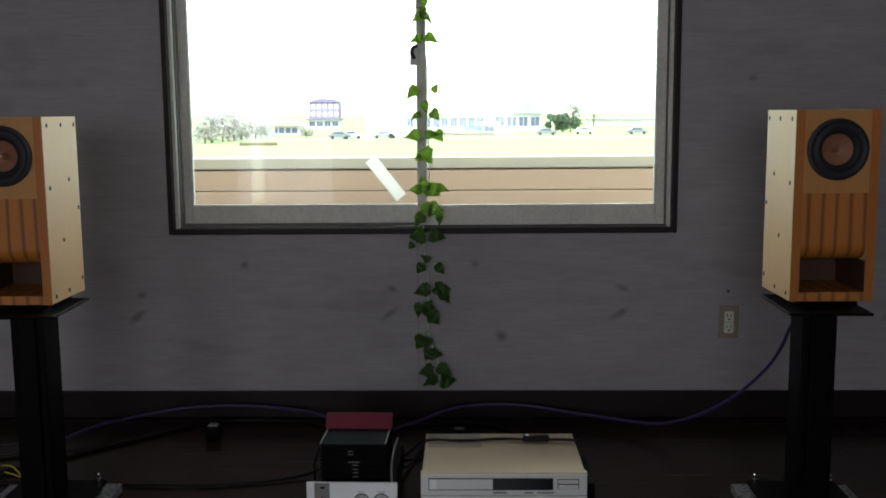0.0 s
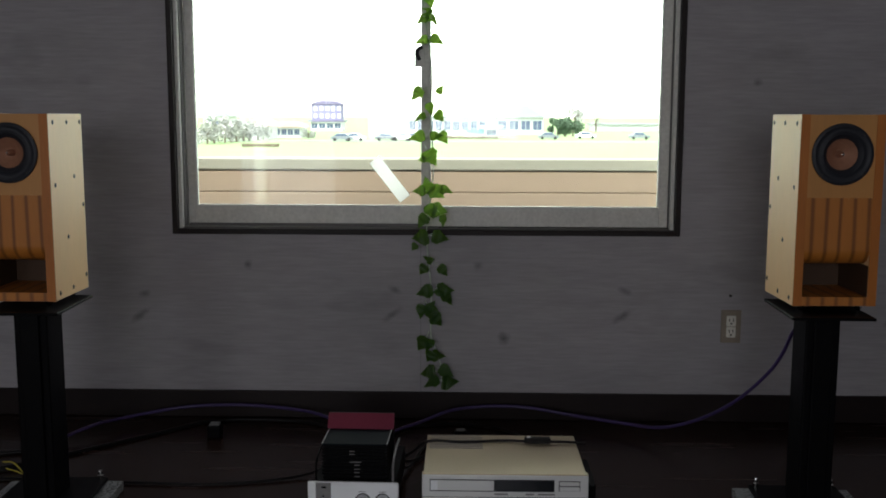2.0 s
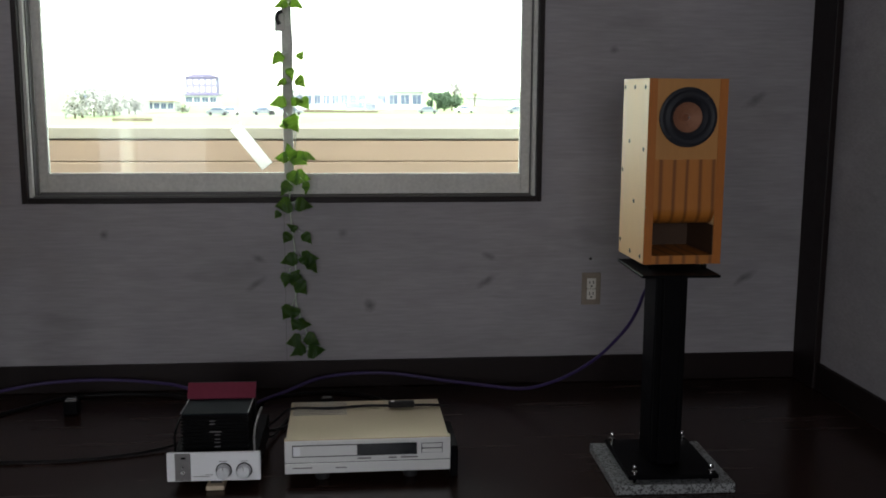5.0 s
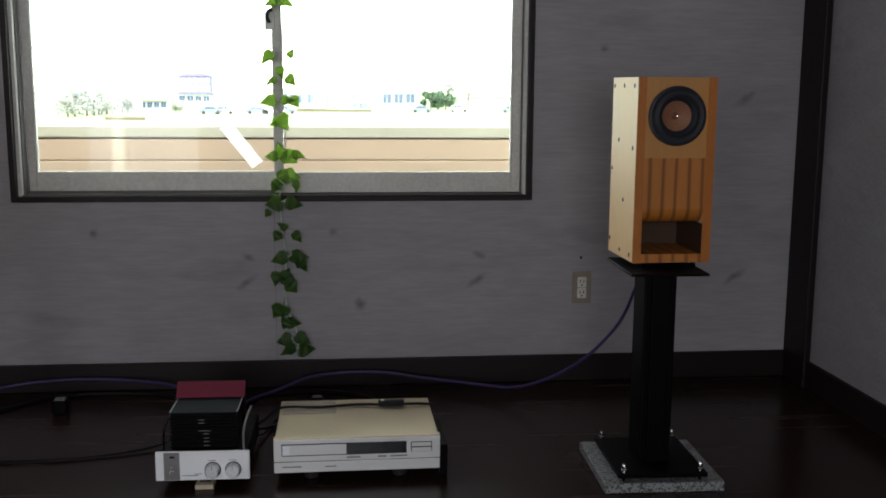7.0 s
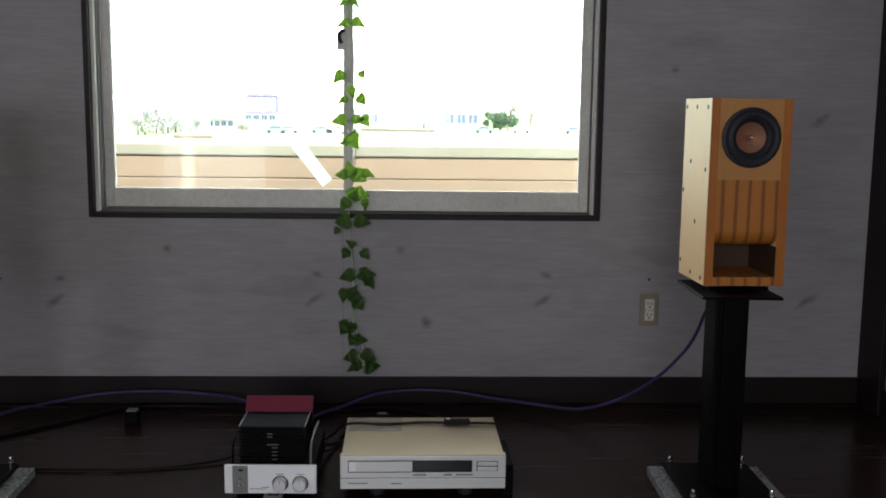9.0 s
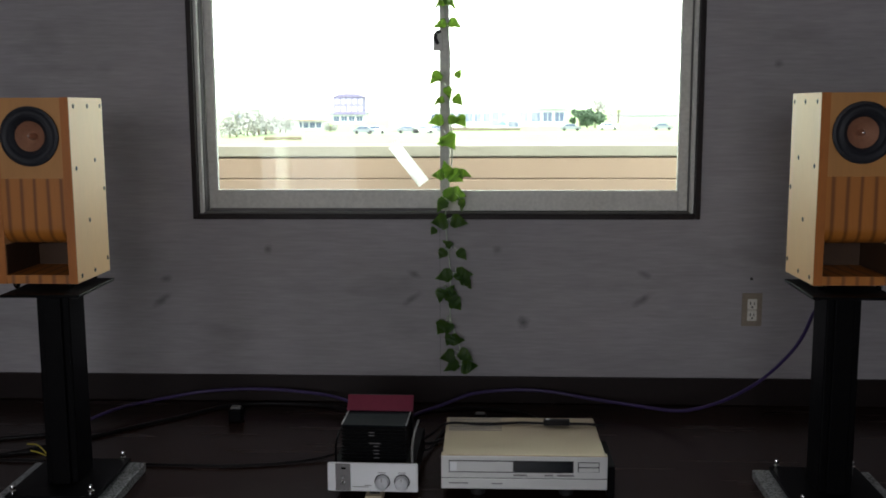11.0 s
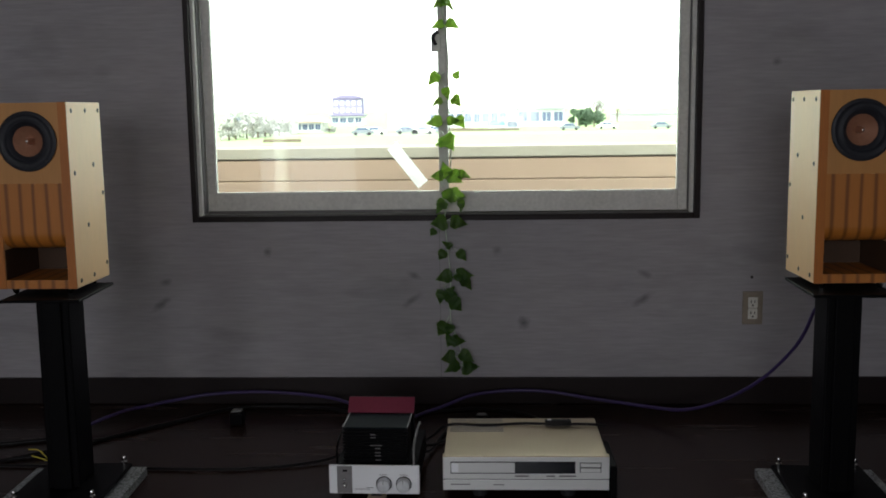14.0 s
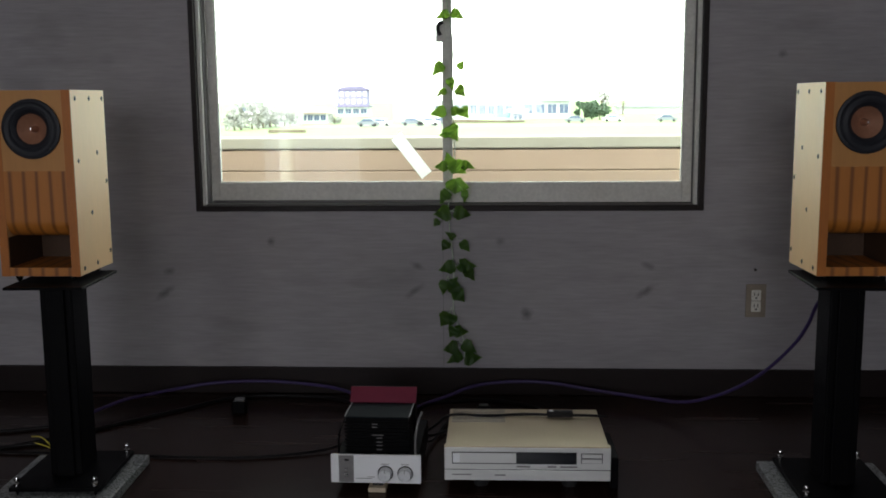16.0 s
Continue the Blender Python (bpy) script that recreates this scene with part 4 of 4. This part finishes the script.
FD = 250.0      # distance of the far row of buildings


def far_x(px, d=FD):
    """East-west place, at distance d, of a bearing given in steps of about 0.03 degrees from the window's middle."""
    return 0.2 + d * (0.0005545 * px - 0.0488)


def low_building(x0, x1, h, d, wall_m, roof_m, bays, label, gable=0.0):
    b = thing("building", pose(0.5 * (x0 + x1), d, GZ), label, "building", "far buildings")
    w = x1 - x0
    part("wall", boxed(-w / 2, w / 2, 0, 9, 0, h), wall_m, b)
    if gable:
        part("roof", sheet([(-w / 2 - 0.8, -0.8, h + 0.02), (w / 2 + 0.8, -0.8, h + 0.02), (w * 0.15, -0.8, h + gable), (-w * 0.15, -0.8, h + gable)], 10.5, (0, 1, 0)), roof_m, b)
    else:
        part("roof", boxed(-w / 2 - 0.7, w / 2 + 0.7, -0.9, 9.8, h + 0.02, h + 0.5), roof_m, b)
    for i in range(bays):
        bx = -w / 2 + (i + 0.5) * w / bays
        f = part("window", boxed(bx - 0.42 * w / bays, bx + 0.42 * w / bays, -0.08, -0.01, h * 0.25, h * 0.86), M_HOUSE, b)
        part("pane", boxed(bx - 0.37 * w / bays, bx - 0.02 * w / bays, -0.14, -0.09, h * 0.29, h * 0.82), M_PANE, f)
        part("pane", boxed(bx + 0.02 * w / bays, bx + 0.37 * w / bays, -0.14, -0.09, h * 0.29, h * 0.82), M_PANE, f)
    return b


def tree(x, d, h, w, material, label, seed, leaves_n=420):
    r = random.Random(seed)
    t = thing("tree", pose(x, d, GZ), label, "tree", "far trees")
    tr = bmesh.new()
    bmesh.ops.create_cone(tr, segments=8, radius1=h * 0.05, radius2=h * 0.02, depth=h * 0.6, cap_ends=True, matrix=Matrix.Translation((0, 0, h * 0.3)))
    for k in range(6):
        a = r.uniform(0, 6.28)
        bmesh.ops.create_cone(tr, segments=5, radius1=h * 0.018, radius2=h * 0.006, depth=h * 0.45, cap_ends=True,
                              matrix=Matrix.Translation((0.12 * w * math.cos(a), 0.12 * w * math.sin(a), h * 0.55)) @ Euler((0.6 * math.sin(a), -0.6 * math.cos(a), 0)).to_matrix().to_4x4().inverted())
    part("trunk", tr, M_BARK, t)
    cr = bmesh.new()
    lumps = [(r.uniform(-0.33, 0.33) * w, r.uniform(-0.33, 0.33) * w, h * r.uniform(0.24, 0.82), r.uniform(0.14, 0.24) * w) for _ in range(9)]
    for _ in range(leaves_n):
        cx, cy, cz, cr_ = r.choice(lumps)
        d_ = Vector((r.gauss(0, 1), r.gauss(0, 1), r.gauss(0, 0.8))).normalized() * cr_ * r.uniform(0.5, 1.05)
        p = Vector((cx, cy, cz)) + d_
        s = 0.05 * w * r.uniform(0.6, 1.4)
        u = Vector((r.gauss(0, 1), r.gauss(0, 1), r.gauss(0, 1))).normalized()
        v = u.orthogonal().normalized()
        q = u.cross(v)
        cr.faces.new([cr.verts.new(p + s * (v * a + q * b)) for a, b in ((-1, -0.5), (0.2, -0.8), (1, 0.3), (-0.2, 0.9))])
    part("crown", cr, material, t)
    return t


def car(x, d, paint, label):
    c = thing("car", pose(x, d, GZ), label, "car", "far parked cars")
    body = sheet([(-2.1, 0, 0.35), (2.1, 0, 0.35), (2.15, 0, 0.8), (1.3, 0, 0.95), (0.7, 0, 1.45), (-0.9, 0, 1.45), (-1.6, 0, 0.95), (-2.1, 0, 0.85)], 1.6, (0, 1, 0))
    part("body", body, paint, c)
    part("side_window", sheet([(-1.3, -0.03, 0.98), (1.05, -0.03, 0.98), (0.6, -0.03, 1.38), (-0.85, -0.03, 1.38)], 0.02, (0, 1, 0)), M_PANE, c)
    for x_ in (-1.3, 1.3):
        part("wheel", lathe([(0, -0.1), (0.3, -0.1), (0.33, 0.0), (0.3, 0.1), (0, 0.1)], Matrix.Translation((x_, 0.0, 0.33)) @ pose(0, 0, 0, 90), 14), M_RUBBER, c)
    return c


low_building(far_x(-20), far_x(122), 4.2, FD, M_HOUSE, M_ROOF, 9, "long single-storey white building with rows of windows")
low_building(far_x(140), far_x(226), 4.3, FD + 6, M_HOUSE, M_ROOF, 4, "white building with a pitched roof and dark openings", 3.2)
# pale lower walls paint the glare that washes out the block's foot
block = low_building(far_x(-196, 310), far_x(-140, 310), 2.8, FD + 60, M_HOUSE, M_PURPLEROOF, 4, "far violet apartment block, lower storey coloured pale for the glare")
w = far_x(-140, 310) - far_x(-196, 310)
upper = part("upper_storey", boxed(-w / 2 + 0.3, w / 2 - 0.3, 0.4, 8.5, 3.35, 8.2), M_VIOLET, block, "violet upper storey")
for k in range(5):
    for z in (3.9, 6.2):
        part("pane", boxed(-w / 2 + 1.0 + k * 0.19 * w, -w / 2 + 1.0 + k * 0.19 * w + 0.11 * w, 0.3, 0.39, z, z + 1.4), M_HOUSE, upper, "pale window")
part("roof", sheet([(-w / 2 - 0.2, 0, 8.22), (w / 2 + 0.2, 0, 8.22), (w * 0.28, 0, 9.3), (-w * 0.2, 0, 9.3)], 9.0, (0, 1, 0)), M_PURPLEROOF, block)
low_building(far_x(-305, 200), far_x(-272, 200), 2.6, 200, M_HOUSE, M_REDROOF, 3, "far house with a reddish roof", 1.5)
low_building(far_x(-262, 215), far_x(-215, 215), 2.2, 215, M_HOUSE, M_REDROOF, 4, "far low house with a faded red roof", 1.2)
low_building(far_x(-385, 230), far_x(-345, 230), 4.5, 230, M_HOUSE, M_ROOF, 3, "far pale house with a grey roof", 2.0)
low_building(far_x(310, 330), far_x(430, 330), 2.0, FD + 80, M_HOUSE, M_ROOF, 0, "far low pale building")
for px0, px1, d in ((-10, 143, 212), (0, 60, 222), (-322, -254, 152)):
    kerb = part("kerb_wall", boxed(far_x(px0, d), far_x(px1, d), d, d + 0.6, GZ, GZ + 0.5, 0.05), M_BARK)
    tagged(kerb, "long low grey kerb wall before the far buildings", "wall", "kerb walls")
shed = thing("stall", pose(far_x(101, 218), 218, GZ), "turquoise sheeted stall on the field", "stall")
part("canopy", boxed(-1.9, 1.9, 0, 3, 0.9, 1.9), M_TURQ, shed)
part("table", boxed(-1.8, 1.8, 0.2, 2.8, 0.0, 0.89), M_HOUSE, shed)
low_building(far_x(118, 216), far_x(142, 216), 2.1, 216, M_HOUSE, M_HOUSE, 1, "small white hut beside the stall")
for px, h, w, seed in ((249, 4.4, 5.0, 3), (262, 4.7, 5.4, 23), (276, 4.2, 4.6, 24)):
    tree(far_x(px, 236), 236, h, w, M_TREE, "round green tree beside the far building", seed, 1000)
tree(far_x(326), FD + 60, 8.0, 6.0, M_BARE, "far tree with greyish foliage", 4)
tree(far_x(372), FD + 60, 6.0, 3.0, M_BARE, "far thin bare tree", 5, 160)
for k, (px, h, w) in enumerate(((-384, 3.6, 4), (-372, 4.6, 5), (-352, 3.4, 4), (-340, 4.6, 4.5), (-331, 4.2, 5), (-318, 4.8, 4.5), (-308, 3.8, 4), (-292, 4.2, 4), (-282, 3.0, 3.5), (-200, 2.4, 3))):
    tree(far_x(px, 165 + 4 * k), 165 + 4 * k, h, w, M_BARE, "far greyish tree with thin foliage", 11 + k, 500)
for k, (px, d) in enumerate(((233, 205), (300, 212), (396, 208), (-60, 190), (-30, 190), (-10, 192), (-140, 186), (-118, 188))):
    car(far_x(px, d), d, M_CARS[k % 3 == 1], "small parked car, dark" if k % 3 != 1 else "small parked car, white")
